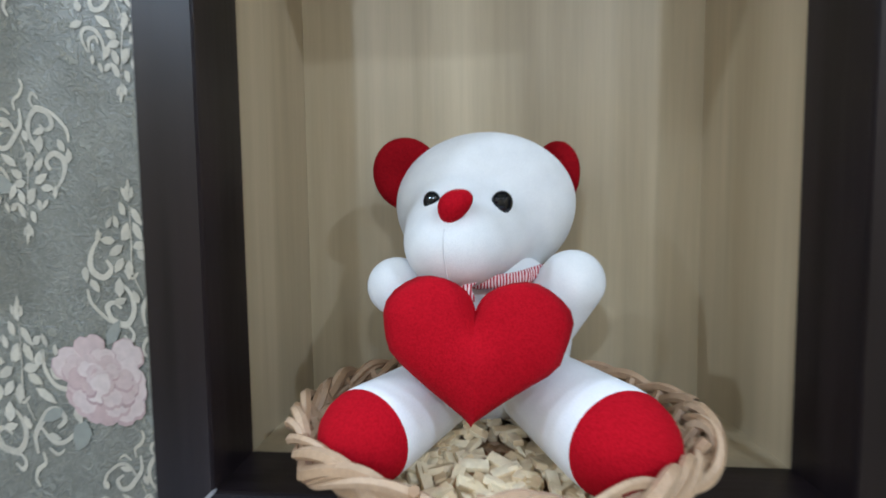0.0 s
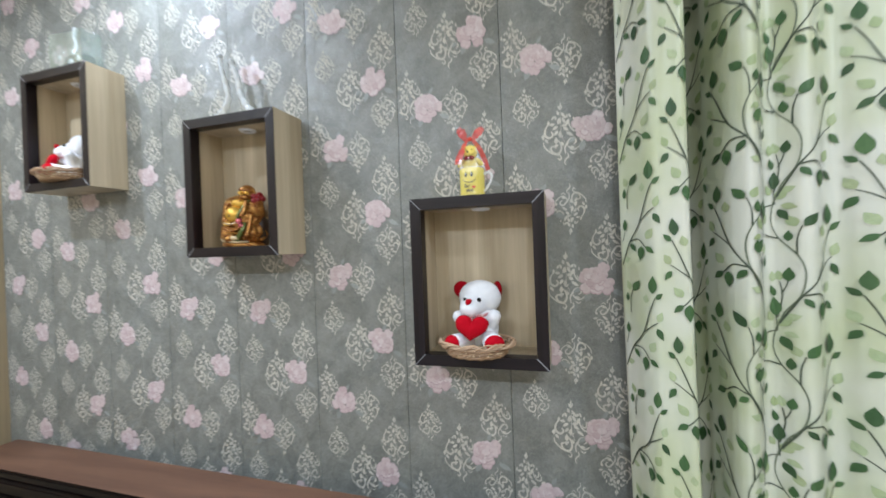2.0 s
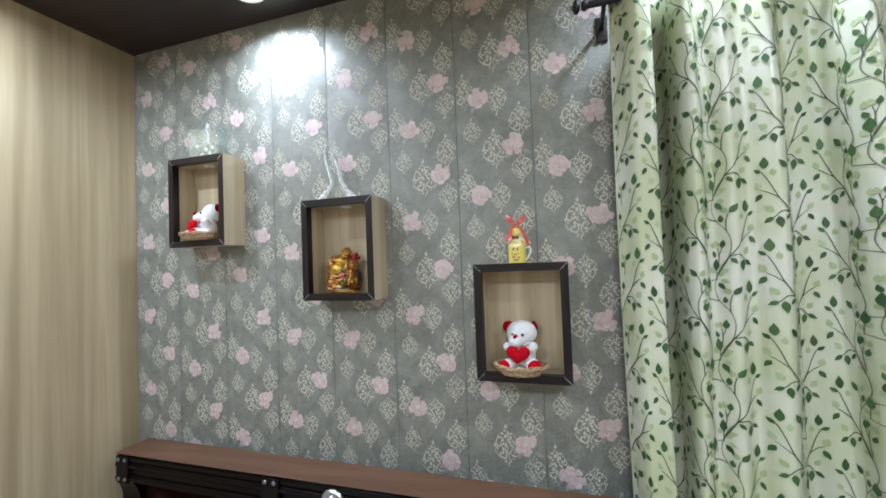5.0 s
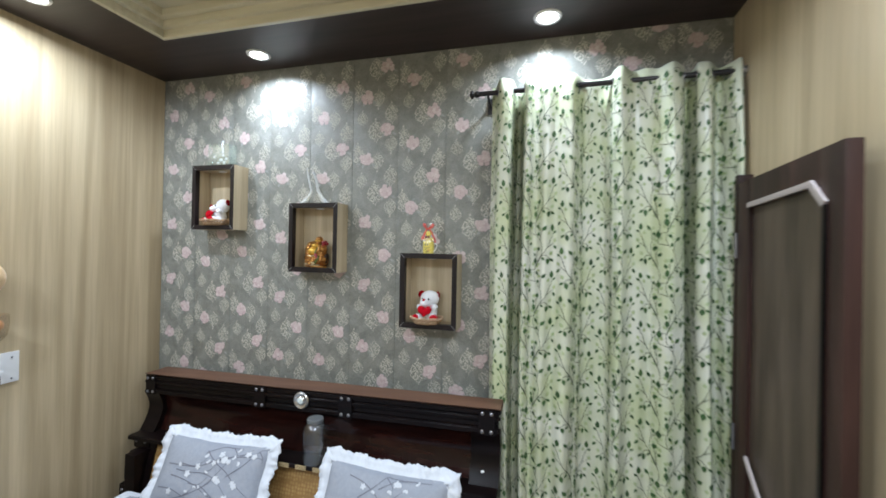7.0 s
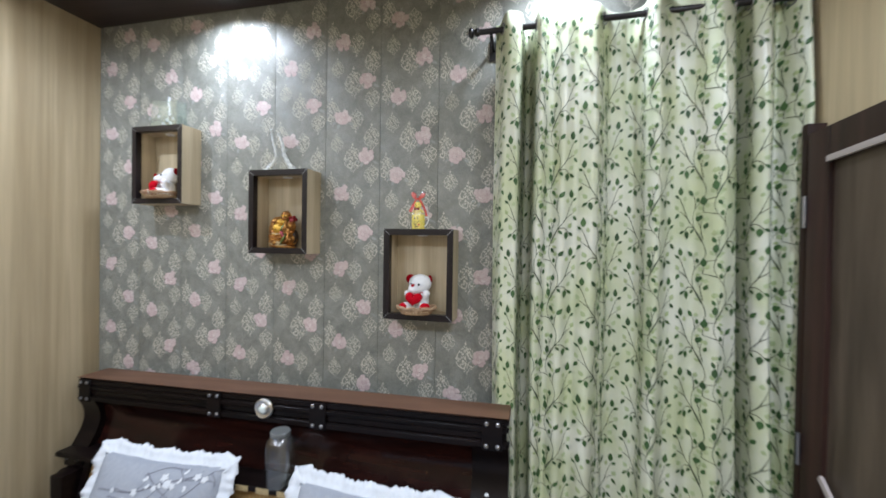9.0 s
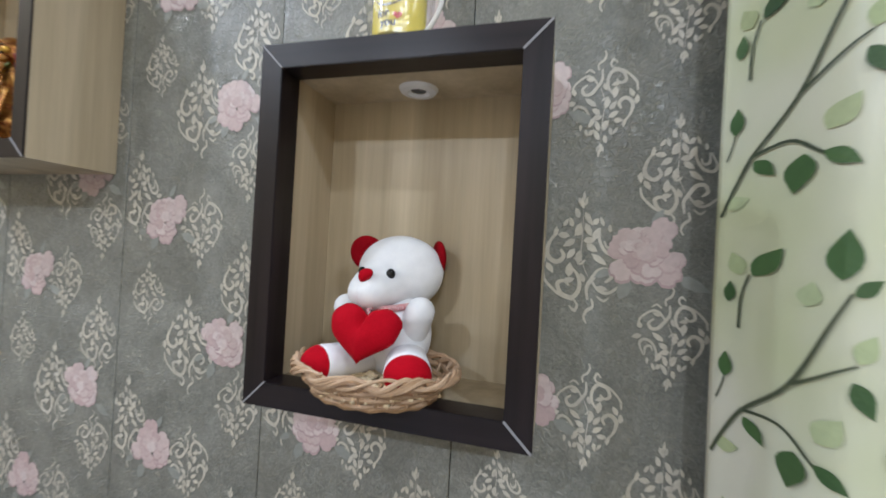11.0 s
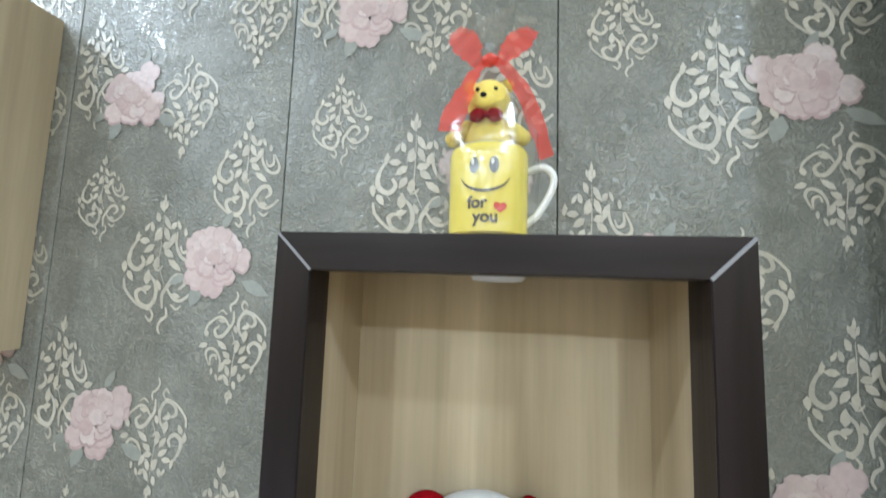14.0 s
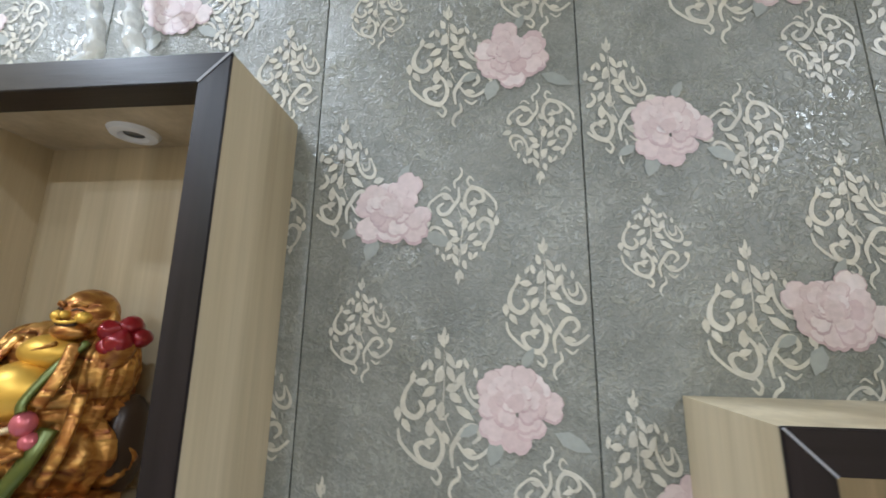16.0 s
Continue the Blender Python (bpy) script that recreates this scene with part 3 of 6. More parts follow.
def teddy(place, turn, label):
    """A sitting plush bear with a heart; one mesh. Origin below its seat, facing -y."""
    W_, R_, D_, K_, T_ = 0, 1, 2, 3, 4
    bm = ball((0.002, 0.002, 0.043), (0.041, 0.034, 0.046), None, None, 32, W_)
    # head with a muzzle drawn out of it
    head = bmesh.new()
    bmesh.ops.create_uvsphere(head, u_segments=56, v_segments=40, radius=1)
    hc = Vector((-0.001, 0.018, 0.1108))

    def skin(d):
        """The head's surface in the direction d, with the muzzle drawn out."""
        d = d.normalized()
        p = Vector((d.x * 0.0495, d.y * 0.0345, d.z * (0.0395 if d.z > 0 else 0.0425)))
        f = max(0.0, (d.dot(Vector((-0.24, -0.90, -0.44)).normalized()) - 0.70) / 0.30)
        f = f * f * (3 - 2 * f)
        p += Vector((-0.20, -0.95, -0.25)) * 0.038 * f
        if d.z < -0.3:
            p.x *= 1 + 0.05 * (-d.z - 0.3)
        return hc + p

    for v in head.verts:
        v.co = skin(v.co)
    for f in head.faces:
        f.material_index = W_
    bm = joined(bm, head)
    # seam down the muzzle
    bm = tube(smooth_path([skin(Vector((-0.22, -0.95, -q / 10))) for q in range(1, 11)], 3), 0.00028, 5, bm, T_)
    # nose, a soft rounded triangle
    nose = bmesh.new()
    bmesh.ops.create_uvsphere(nose, u_segments=24, v_segments=16, radius=1)
    tip = skin(Vector((-0.18, -0.975, 0.035))) + Vector((0, -0.0026, 0.0012))
    for v in nose.verts:
        w = 0.0082 * (0.84 + 0.24 * v.co.z)
        v.co = tip + Vector((v.co.x * w + 0.0022 * v.co.z, v.co.y * 0.0066, v.co.z * 0.0074))
    for f in nose.faces:
        f.material_index = R_
    bm = joined(bm, nose)
    bm = ball(skin(Vector((0.175, -0.97, 0.03))) + Vector((0, -0.0012, 0)), (0.0050, 0.0040, 0.0054), None, bm, 16, K_)
    bm = ball(skin(Vector((-0.43, -0.90, 0.10))) + Vector((0, 0.0004, 0)), (0.0040, 0.0034, 0.0046), None, bm, 16, K_)
    bm = ear((-0.0440, 0.019, 0.1285), 0.0195, (0.15, -0.55, 0.25), bm, D_)
    bm = ear((0.0395, 0.030, 0.1275), 0.0185, (0.1, 0.6, -0.95), bm, D_)
    # striped scarf at the throat
    bm = tube(smooth_path([(-0.026, -0.012, 0.077), (-0.012, -0.029, 0.0745), (0.008, -0.030, 0.0745), (0.026, -0.012, 0.077)], 5), 0.0034, 8, bm, 5)
    bm = tube(smooth_path([(-0.004, -0.033, 0.077), (-0.012, -0.039, 0.073), (-0.010, -0.040, 0.066)], 4), [0.003, 0.0036, 0.0042, 0.005, 0.0055, 0.006, 0.0062, 0.006, 0.005], 8, bm, 5, flat=0.4)
    # arms, legs with red soles
    bm = bent_ball((-0.022, -0.010, 0.060), (-0.0440, -0.024, 0.0715), 0.0165, 0.0130, bm, W_)
    bm = bent_ball((0.026, -0.008, 0.052), (0.0385, -0.022, 0.0740), 0.0190, 0.0135, bm, W_)
    for a, c, ra, rb in (((-0.020, -0.010, 0.021), (-0.0465, -0.063, 0.0225), 0.0185, 0.0200), ((0.022, -0.010, 0.022), (0.0425, -0.063, 0.0230), 0.0205, 0.0230)):
        leg = bent_ball(a, c, ra, rb, None, W_, 30)
        way = (Vector(c) - Vector(a)).normalized()
        for f in leg.faces:
            if (f.calc_center_median() - Vector(c)).dot(way) > (0.0055 if a[0] < 0 else 0.0075):
                f.material_index = R_
        for v in leg.verts:
            v.co.z = c[2] - 0.0015 + (v.co.z - c[2]) * 0.88
        bm = joined(bm, leg)
    bm = heart_cushion((-0.0070, -0.056, 0.0550), 0.0745, 0.068, 0.026, (-0.30, 0.06, 0.0), bm, R_)
    me = bpy.data.meshes.new("teddy_bear")
    bm.to_mesh(me)
    bm.free()
    me.polygons.foreach_set("use_smooth", [True] * len(me.polygons))
    ob = link_mesh("teddy_bear", me, [plush_white, plush_red, plush_dark_red, eye_mat, thread_mat, scarf_mat])
    ob.matrix_basis = pose(*place, 0, 0, turn)
    return tagged(ob, label, "soft toy", "teddy bears in baskets")


scarf_mat, n, l, b = material("scarf_stripes", (0.6, 0.05, 0.07), 0.8)
v = coords(n, l, (1, 1, 0.5))
wv = node(n, "ShaderNodeTexWave", Scale=220.0, Distortion=3.0)
l.new(v, wv.inputs["Vector"])
l.new(ramp(n, l, wv.outputs[0], [(0.45, (0.42, 0.012, 0.025)), (0.55, (0.75, 0.62, 0.62))]), b.inputs["Base Color"])


# ---- baskets ----
def basket(place, turn, label):
    """A shallow oval wicker basket: braided rim, woven wall, chip base."""
    t = thing("wicker_basket", label, "basket", place, "wicker baskets", "", turn)
    rng = random.Random(4)

    def oval(a, k, z, wob=0.0):
        return (0.0855 * k * math.cos(a) * (1 + wob), 0.0655 * k * math.sin(a) * (1 + wob), z)

    for s, (fr, ph) in enumerate(((7, 0.0), (8, 1.3), (9, 2.4), (7, 3.3), (10, 4.4))):  # braided rim
        pts = [oval(a, 0.960 + 0.034 * math.cos(fr * a + ph) + 0.006 * math.sin(3 * a + s), 0.0290 + 0.0048 * math.sin(fr * a + ph) + 0.0014 * math.sin(2 * a + s)) for a in (2 * math.pi * i / 180 for i in range(180))]
        part("rim_strand", tube(pts, [(0.0018 + 0.0003 * (s % 3)) * (1 + 0.22 * math.sin(i * 0.21 + 2 * s)) for i in range(180)], 6, None, 0, True), wicker, t)
    for s in range(4):  # weavers
        z = 0.006 + 0.0062 * s
        k = 0.73 + 0.055 * s
        pts = [oval(a, k + 0.020 * math.cos(13 * a + s * math.pi), z + 0.0007 * math.sin(5 * a + s)) for a in (2 * math.pi * i / 160 for i in range(160))]
        part("weaver_strand", tube(pts, 0.0026, 6, None, 0, True), wicker, t)
    for i in range(26):  # stakes
        a = 2 * math.pi * i / 26
        part("stake", tube([oval(a, 0.69, 0.002), oval(a, 0.80, 0.014), oval(a + 0.05, 0.95, 0.033)], 0.0019, 6), wicker, t)
    bm = None
    for r in range(1, 9):  # coiled base
        k = 0.70 * r / 8
        pts = [oval(a, k, 0.004 + 0.001 * math.sin(16 * a + r * math.pi)) for a in (2 * math.pi * i / 64 for i in range(64))]
        bm = tube(pts, 0.0034, 6, bm, 0, True)
    disc = lathe([(0.001, 0.0), (0.060, 0.0), (0.060, 0.003)], 40)
    for v in disc.verts:
        v.co.y *= 0.70
    bm = joined(bm, disc)
    part("base", bm, wicker_dark, t)
    bm = None
    for i in range(420):  # pale chips of the woven floor
        a, k = rng.uniform(0, 2 * math.pi), 0.78 * math.sqrt(rng.uniform(0.02, 1))
        bm2 = box(-0.0060, 0.0060, -0.0023, 0.0023, -0.0012, 0.0012, 0.0006)
        p = oval(a, k, 0.0095 + rng.uniform(0, 0.0065))
        bmesh.ops.transform(bm2, matrix=pose(*p, rng.uniform(-25, 25), rng.uniform(-25, 25), rng.uniform(0, 180)), verts=bm2.verts[:])
        bm = joined(bm, bm2)
    tagged(part("woven_floor", bm, wicker_pale, t, "pale split-cane weave of the basket floor"), kind="stuff")
    return t


INNER = 0.0235
basket((0.007, 0.192, B3[1] + INNER + 0.001), 0, "oval tan wicker basket holding the white teddy bear")
teddy((0.0068, 0.232, B3[1] + INNER + 0.011), 0, "white plush teddy bear with red heart sitting in wicker basket")
basket((B1[0] + 0.150, B1[2] + 0.018, B1[1] + INNER + 0.001), 0, "oval tan wicker basket in the highest box shelf")
teddy((B1[0] + 0.148, B1[2] + 0.058, B1[1] + INNER + 0.011), -24, "white plush teddy bear hugging a red heart, in its basket")


# ---- golden statue ----
def statue(place):
    """A laughing seated figure in a pleated robe, one mesh: head to one side, belly bare, fruit at the shoulder."""
    G, Y, R, P, N, D, C = range(7)
    base = lathe([(0.054, 0), (0.060, 0.003), (0.060, 0.010), (0.055, 0.015), (0.001, 0.016)], 40, None, (-0.004, 0, 0), G)
    for v in base.verts:
        v.co.y = v.co.y * 0.74 + 0.004 * noise.noise(v.co * 60)
        v.co.x += 0.004 * noise.noise(v.co * 45 + Vector((5, 0, 0)))
    bm = base
    for c, r, fr in (((-0.006, 0.002, 0.040), (0.063, 0.043, 0.040), 11), ((-0.012, 0.003, 0.078), (0.058, 0.038, 0.046), 9), ((-0.014, 0.003, 0.108), (0.050, 0.031, 0.034), 8),
                     ((-0.040, -0.002, 0.100), (0.026, 0.026, 0.036), 7), ((0.026, 0.0, 0.104), (0.025, 0.024, 0.032), 7)):
        robe = ball(c, r, None, None, 72, G)
        for v in robe.verts:
            q = v.co - Vector(c)
            a = math.atan2(q.y, q.x)
            w1 = noise.noise(v.co * 38) * 2.2
            k = 0.10 * (0.5 - abs(math.sin(0.5 * fr * a + 30 * q.z + w1))) + 0.05 * math.sin(21 * a - 55 * q.z + 2 * w1)
            v.co = Vector(c) + q * (1 + k)
        bm = joined(bm, robe)
    bm = ball((-0.012, -0.026, 0.088), (0.027, 0.022, 0.023), None, bm, 28, Y)                 # bare belly
    bm = ball((-0.012, -0.0475, 0.084), (0.003, 0.002, 0.003), None, bm, 10, D)
    bm = ball((-0.004, -0.018, 0.118), (0.024, 0.018, 0.014), None, bm, 22, Y)                 # chest
    hd = Vector((0.010, -0.008, 0.150))
    head = ball(hd, (0.0205, 0.0200, 0.0205), None, None, 36, G)
    for v in head.verts:                                                                       # broad jaw
        if v.co.z < hd.z:
            v.co.x = hd.x + (v.co.x - hd.x) * (1 + 6 * (hd.z - v.co.z))
    bm = joined(bm, head)
    bm = ball(hd + Vector((0, -0.014, -0.0145)), (0.015, 0.009, 0.007), None, bm, 18, G)      # chin
    bm = ball(hd + Vector((0, -0.0185, -0.0088)), (0.0088, 0.0045, 0.0028), None, bm, 16, D)  # open smile
    bm = tube(smooth_path([hd + Vector(q) for q in ((-0.010, -0.0180, -0.005), (-0.005, -0.0222, -0.0072), (0.005, -0.0222, -0.0072), (0.010, -0.0180, -0.005))], 4), 0.0014, 8, bm, Y)
    bm = ball(hd + Vector((0, -0.0205, -0.0015)), (0.0040, 0.0045, 0.0034), None, bm, 14, Y)
    for sd in (-1, 1):
        bm = ball(hd + Vector((sd * 0.0105, -0.0150, -0.0030)), (0.0062, 0.0060, 0.0050), None, bm, 14, Y)
        bm = tube(smooth_path([hd + Vector((sd * q, yy, zz)) for q, yy, zz in ((0.003, -0.0200, 0.0055), (0.0075, -0.0195, 0.0080), (0.0125, -0.0160, 0.0060))], 4), 0.0014, 8, bm, G)
        bm = tube(smooth_path([hd + Vector((sd * q, yy, zz)) for q, yy, zz in ((0.004, -0.0200, 0.0020), (0.0075, -0.0195, 0.0034), (0.0115, -0.0165, 0.0022))], 4), 0.0007, 6, bm, D)
        bm = ball(hd + Vector((sd * 0.0205, 0.002, -0.008)), (0.0042, 0.0055, 0.0125), None, bm, 14, G)
    bm = bent_ball((0.030, -0.004, 0.104), (0.046, -0.010, 0.128), 0.014, 0.010, bm, G, 18)    # raised arm
    for p, r in (((0.037, -0.013, 0.138), 0.0098), ((0.045, -0.012, 0.130), 0.0112), ((0.045, -0.005, 0.142), 0.0098), ((0.053, -0.002, 0.133), 0.0098), ((0.038, -0.013, 0.125), 0.0090)):
        fruit = ball(p, (r, r * 0.92, r * 0.88), None, None, 20, R)
        for v in fruit.verts:
            v.co += 0.0022 * Vector((noise.noise(v.co * 130), noise.noise(v.co * 130 + Vector((4, 0, 0))), noise.noise(v.co * 130 + Vector((0, 4, 0)))))
        bm = joined(bm, fruit)
    bm = bent_ball((-0.046, -0.008, 0.100), (-0.032, -0.036, 0.070), 0.015, 0.0095, bm, G, 18)  # arm on the knee
    for q in range(4):
        bm = bent_ball((-0.031 + 0.0045 * q, -0.040, 0.066), (-0.028 + 0.0050 * q, -0.045, 0.058), 0.0026, 0.0022, bm, Y, 8)
    bm = ball((0.014, -0.042, 0.070), (0.0085, 0.0075, 0.0090), None, bm, 16, P)               # beads
    bm = ball((0.020, -0.040, 0.058), (0.0070, 0.0065, 0.0065), None, bm, 14, P)
    for pts, w, m in (([(0.026, -0.020, 0.128), (0.018, -0.034, 0.108), (0.012, -0.044, 0.086), (0.014, -0.046, 0.078)], 0.0055, N),
                      ([(0.026, -0.034, 0.066), (0.024, -0.042, 0.046), (0.014, -0.044, 0.026), (0.008, -0.042, 0.016)], 0.0070, N),
                      ([(-0.052, -0.016, 0.074), (-0.030, -0.042, 0.064), (-0.006, -0.046, 0.062), (0.012, -0.042, 0.068)], 0.0045, C),
                      ([(-0.034, -0.020, 0.128), (-0.036, -0.034, 0.104), (-0.030, -0.040, 0.084)], 0.0055, G),
                      ([(-0.022, -0.022, 0.132), (-0.006, -0.032, 0.120), (0.010, -0.030, 0.126)], 0.0035, G),
                      ([(0.022, -0.026, 0.126), (0.026, -0.036, 0.104), (0.020, -0.042, 0.082)], 0.0050, G),
                      ([(-0.056, -0.018, 0.056), (-0.030, -0.042, 0.046), (0.002, -0.046, 0.044), (0.022, -0.044, 0.052)], 0.0050, G),
                      ([(-0.054, -0.024, 0.040), (-0.026, -0.044, 0.030), (0.004, -0.048, 0.034)], 0.0060, G),
                      ([(-0.056, -0.020, 0.024), (-0.030, -0.042, 0.016), (0.010, -0.044, 0.014), (0.036, -0.030, 0.016)], 0.0055, C),
                      ([(0.036, -0.026, 0.090), (0.040, -0.034, 0.060), (0.034, -0.038, 0.030)], 0.0055, G)):
        bm = tube(smooth_path(pts, 6), w, 10, bm, m, flat=0.55)
    bm = bent_ball((-0.044, -0.022, 0.026), (-0.012, -0.044, 0.022), 0.015, 0.011, bm, G, 18)   # folded leg and foot
    bm = ball((0.004, -0.046, 0.024), (0.013, 0.007, 0.007), None, bm, 16, C)
    bm = ball((0.046, 0.014, 0.046), (0.014, 0.020, 0.040), None, bm, 20, D)                    # shadow beside the robe, put in as a dark body
    me = bpy.data.meshes.new("laughing_statue")
    bm.to_mesh(me)
    bm.free()
    me.polygons.foreach_set("use_smooth", [True] * len(me.polygons))
    ob = link_mesh("golden_statue", me, [gold, gold_bright, statue_red, statue_pink, statue_green, statue_dark, statue_cream])
    ob.matrix_basis = pose(place[0] - 0.014, place[1], place[2]) @ Matrix(((1.05, 0, 0.13, 0), (0, 1, 0, 0), (0, 0, 1.0, 0), (0, 0, 0, 1)))
    return tagged(ob, "glossy gold seated statue with red fruit and green sash", "statue")


statue((B2[0] + 0.150, B2[2] + 0.066, B2[1] + INNER + 0.001))


# ---- gift mug ----
def text_mesh(words, size):
    cu = bpy.data.curves.new("words", "FONT")
    cu.body, cu.size, cu.align_x = words, size, "CENTER"
    cu.offset = size * 0.034
    ob = new("words", cu)
    dg = bpy.context.evaluated_depsgraph_get()
    me = bpy.data.meshes.new_from_object(ob.evaluated_get(dg))
    bpy.data.objects.remove(ob)
    bm = bmesh.new()
    bm.from_mesh(me)
    bmesh.ops.triangulate(bm, faces=bm.faces[:])
    return bm


def wrapped(bm, radius, x, z, slope=0.0):
    """Bend a flat print (x, y) round an upright cup, centred at x and z of its front."""
    for v in bm.verts:
        zz = z + v.co.y
        r = radius + slope * zz
        a = (x + v.co.x) / r
        v.co = Vector((r * math.sin(a), -r * math.cos(a), zz))
    return bm


def ellipse_patch(rx, ry, cx=0.0, cy=0.0, seg=20):
    bm = bmesh.new()
    c = bm.verts.new((cx, cy, 0))
    ring = [bm.verts.new((cx + rx * math.cos(a), cy + ry * math.sin(a), 0)) for a in (2 * math.pi * i / seg for i in range(seg))]
    for i in range(seg):
        bm.faces.new((c, ring[i], ring[(i + 1) % seg]))
    return bm


def arc_patch(rx, ry, w, a0, a1, cx=0.0, cy=0.0, seg=24):
    bm = bmesh.new()
    prev = None
    for i in range(seg + 1):
        t = i / seg
        a = a0 + (a1 - a0) * t
        h = w * (0.25 + 0.75 * math.sin(math.pi * t))
        q = [bm.verts.new((cx + (rx + s * h / 2) * math.cos(a), cy + (ry + s * h / 2) * math.sin(a), 0)) for s in (-1, 1)]
        if prev:
            bm.faces.new((prev[0], prev[1], q[1], q[0]))
        prev = q
    return bm


MUG = (0.0080, 0.201, B3[1] + BH)
mug = thing("gift_mug", "yellow smiley gift mug in clear wrap with red bow", "mug", MUG, "", "", -3)
mug.scale = (0.94, 0.94, 0.94)
slope, rb, mh = 0.006, 0.0288, 0.0645
out = [(rb * 0.9, 0.0), (rb, 0.002)] + [(rb + slope * z, z) for z in (0.01, 0.02, 0.03, 0.04, 0.05, 0.06)] + [(rb + slope * mh - 0.0008, mh - 0.001), (rb + slope * mh - 0.0016, mh)]
inn = [(rb + slope * mh - 0.0026, mh), (rb + slope * 0.05 - 0.0026, 0.05), (rb - 0.003, 0.006), (0.001, 0.005)]
part("cup", lathe(out + inn, 48), ceramic_yellow, mug)
part("rim", lathe([(rb + slope * mh - 0.0028, mh + 0.0002), (rb + slope * mh - 0.0021, mh + 0.0008), (rb + slope * mh - 0.0014, mh + 0.0002)], 48, cap=False), ceramic_white, mug, "white glazed rim")
part("handle", tube(smooth_path([(0.027, 0, 0.010), (0.036, 0, 0.018), (0.045, 0, 0.034), (0.047, 0, 0.046), (0.040, 0, 0.053), (0.0285, 0, 0.050)], 6), 0.0028, 10), ceramic_white, mug, "white ceramic handle")
R0 = rb + 0.0006
for s in (-1, 1):
    part("eye", wrapped(ellipse_patch(0.0034, 0.0058), R0, s * 0.0070 - 0.0005, 0.0475, slope), ink_blue, mug)
    part("eye_glint", wrapped(ellipse_patch(0.0012, 0.0022), R0 + 0.0003, s * 0.0070 - 0.0015, 0.0498, slope), ceramic_white, mug)
part("smile", wrapped(arc_patch(0.0190, 0.0150, 0.0022, radians(200), radians(340)), R0, 0.0, 0.0445, slope), ink, mug)
part("lettering", wrapped(text_mesh("for", 0.0116), R0, -0.0050, 0.0178, slope), ink, mug)
part("lettering", wrapped(text_mesh("you", 0.0116), R0, 0.0010, 0.0080, slope), ink, mug)
hb = bmesh.new()
vs = [hb.verts.new((x * 0.0095, z * 0.009, 0)) for x, z in heart_outline(28)]
cv = hb.verts.new((0, 0, 0))
for i in range(28):
    hb.faces.new((cv, vs[i], vs[(i + 1) % 28]))
part("printed_heart", wrapped(hb, R0, 0.0112, 0.0185, slope), ink_red, mug)


def ribbon(points, width, parent, name="ribbon_tail"):
    """A band of ribbon along points, its width mostly across the view."""
    bm = bmesh.new()
    pts = smooth_path(points, 6)
    prev = None
    for i, p in enumerate(pts):
        d = (pts[min(i + 1, len(pts) - 1)] - pts[max(i - 1, 0)]).normalized()
        s = d.cross(Vector((0.15, 1, 0.1))).normalized() * width[min(i * len(width) // len(pts), len(width) - 1)] / 2
        wv_ = Vector((0, 0.0012 * math.sin(i * 0.9), 0))
        q = [bm.verts.new(p + s * k + wv_ * (1 - abs(k))) for k in (-1, 0, 1)]
        if prev:
            for k in (0, 1):
                bm.faces.new((prev[k], prev[k + 1], q[k + 1], q[k]))
        prev = q
    bmesh.ops.solidify(bm, geom=bm.faces[:], thickness=0.0004)
    return part(name, bm, ribbon_mat, parent)


KZ = 0.133
ribbon([(0, -0.010, KZ), (-0.010, -0.012, KZ + 0.001), (-0.016, -0.011, KZ + 0.012), (-0.024, -0.009, KZ + 0.022), (-0.028, -0.006, KZ + 0.030)], [0.006, 0.012, 0.018, 0.021, 0.017, 0.012], mug, "bow_loop")
ribbon([(0, -0.010, KZ), (0.010, -0.012, KZ + 0.001), (0.018, -0.011, KZ + 0.010), (0.026, -0.009, KZ + 0.019), (0.031, -0.006, KZ + 0.025)], [0.006, 0.012, 0.017, 0.020, 0.016, 0.012], mug, "bow_loop")
ribbon([(-0.002, -0.012, KZ), (-0.012, -0.018, KZ - 0.016), (-0.018, -0.023, KZ - 0.034), (-0.024, -0.026, KZ - 0.050), (-0.026, -0.027, KZ - 0.060)], [0.006, 0.010, 0.015, 0.018, 0.017], mug)
ribbon([(0.002, -0.012, KZ), (0.013, -0.014, KZ - 0.010), (0.026, -0.014, KZ - 0.030), (0.035, -0.012, KZ - 0.054), (0.042, -0.010, KZ - 0.076)], [0.006, 0.009, 0.011, 0.012, 0.010], mug)
part("bow_knot", ball((0, -0.011, KZ), (0.006, 0.005, 0.005), None, None, 16), ribbon_mat, mug)
# clear wrap gathered at the bow
rng = random.Random(3)
bm = bmesh.new()
rows_ = []
for z, r, sq in ((0.0, 0.031, 0.1), (0.02, 0.034, 0.3), (0.05, 0.037, 0.5), (0.075, 0.036, 0.6), (0.10, 0.026, 0.5), (0.12, 0.012, 0.4), (KZ, 0.005, 0.3), (0.142, 0.012, 0.6), (0.155, 0.026, 0.9), (0.166, 0.034, 1.0)):
    ring = []
    for i in range(40):
        a = 2 * math.pi * i / 40
        rr = r * (1 + 0.10 * sq * math.sin(7 * a + z * 60) + 0.05 * sq * math.sin(13 * a + 1))
        yk = 0.62 if z > 0.09 else 1.0
        ring.append(bm.verts.new((rr * math.cos(a), rr * math.sin(a) * yk, z + 0.004 * sq * math.sin(5 * a))))
    rows_.append(ring)
for a, c in zip(rows_, rows_[1:]):
    for i in range(40):
        bm.faces.new((a[i], a[(i + 1) % 40], c[(i + 1) % 40], c[i]))
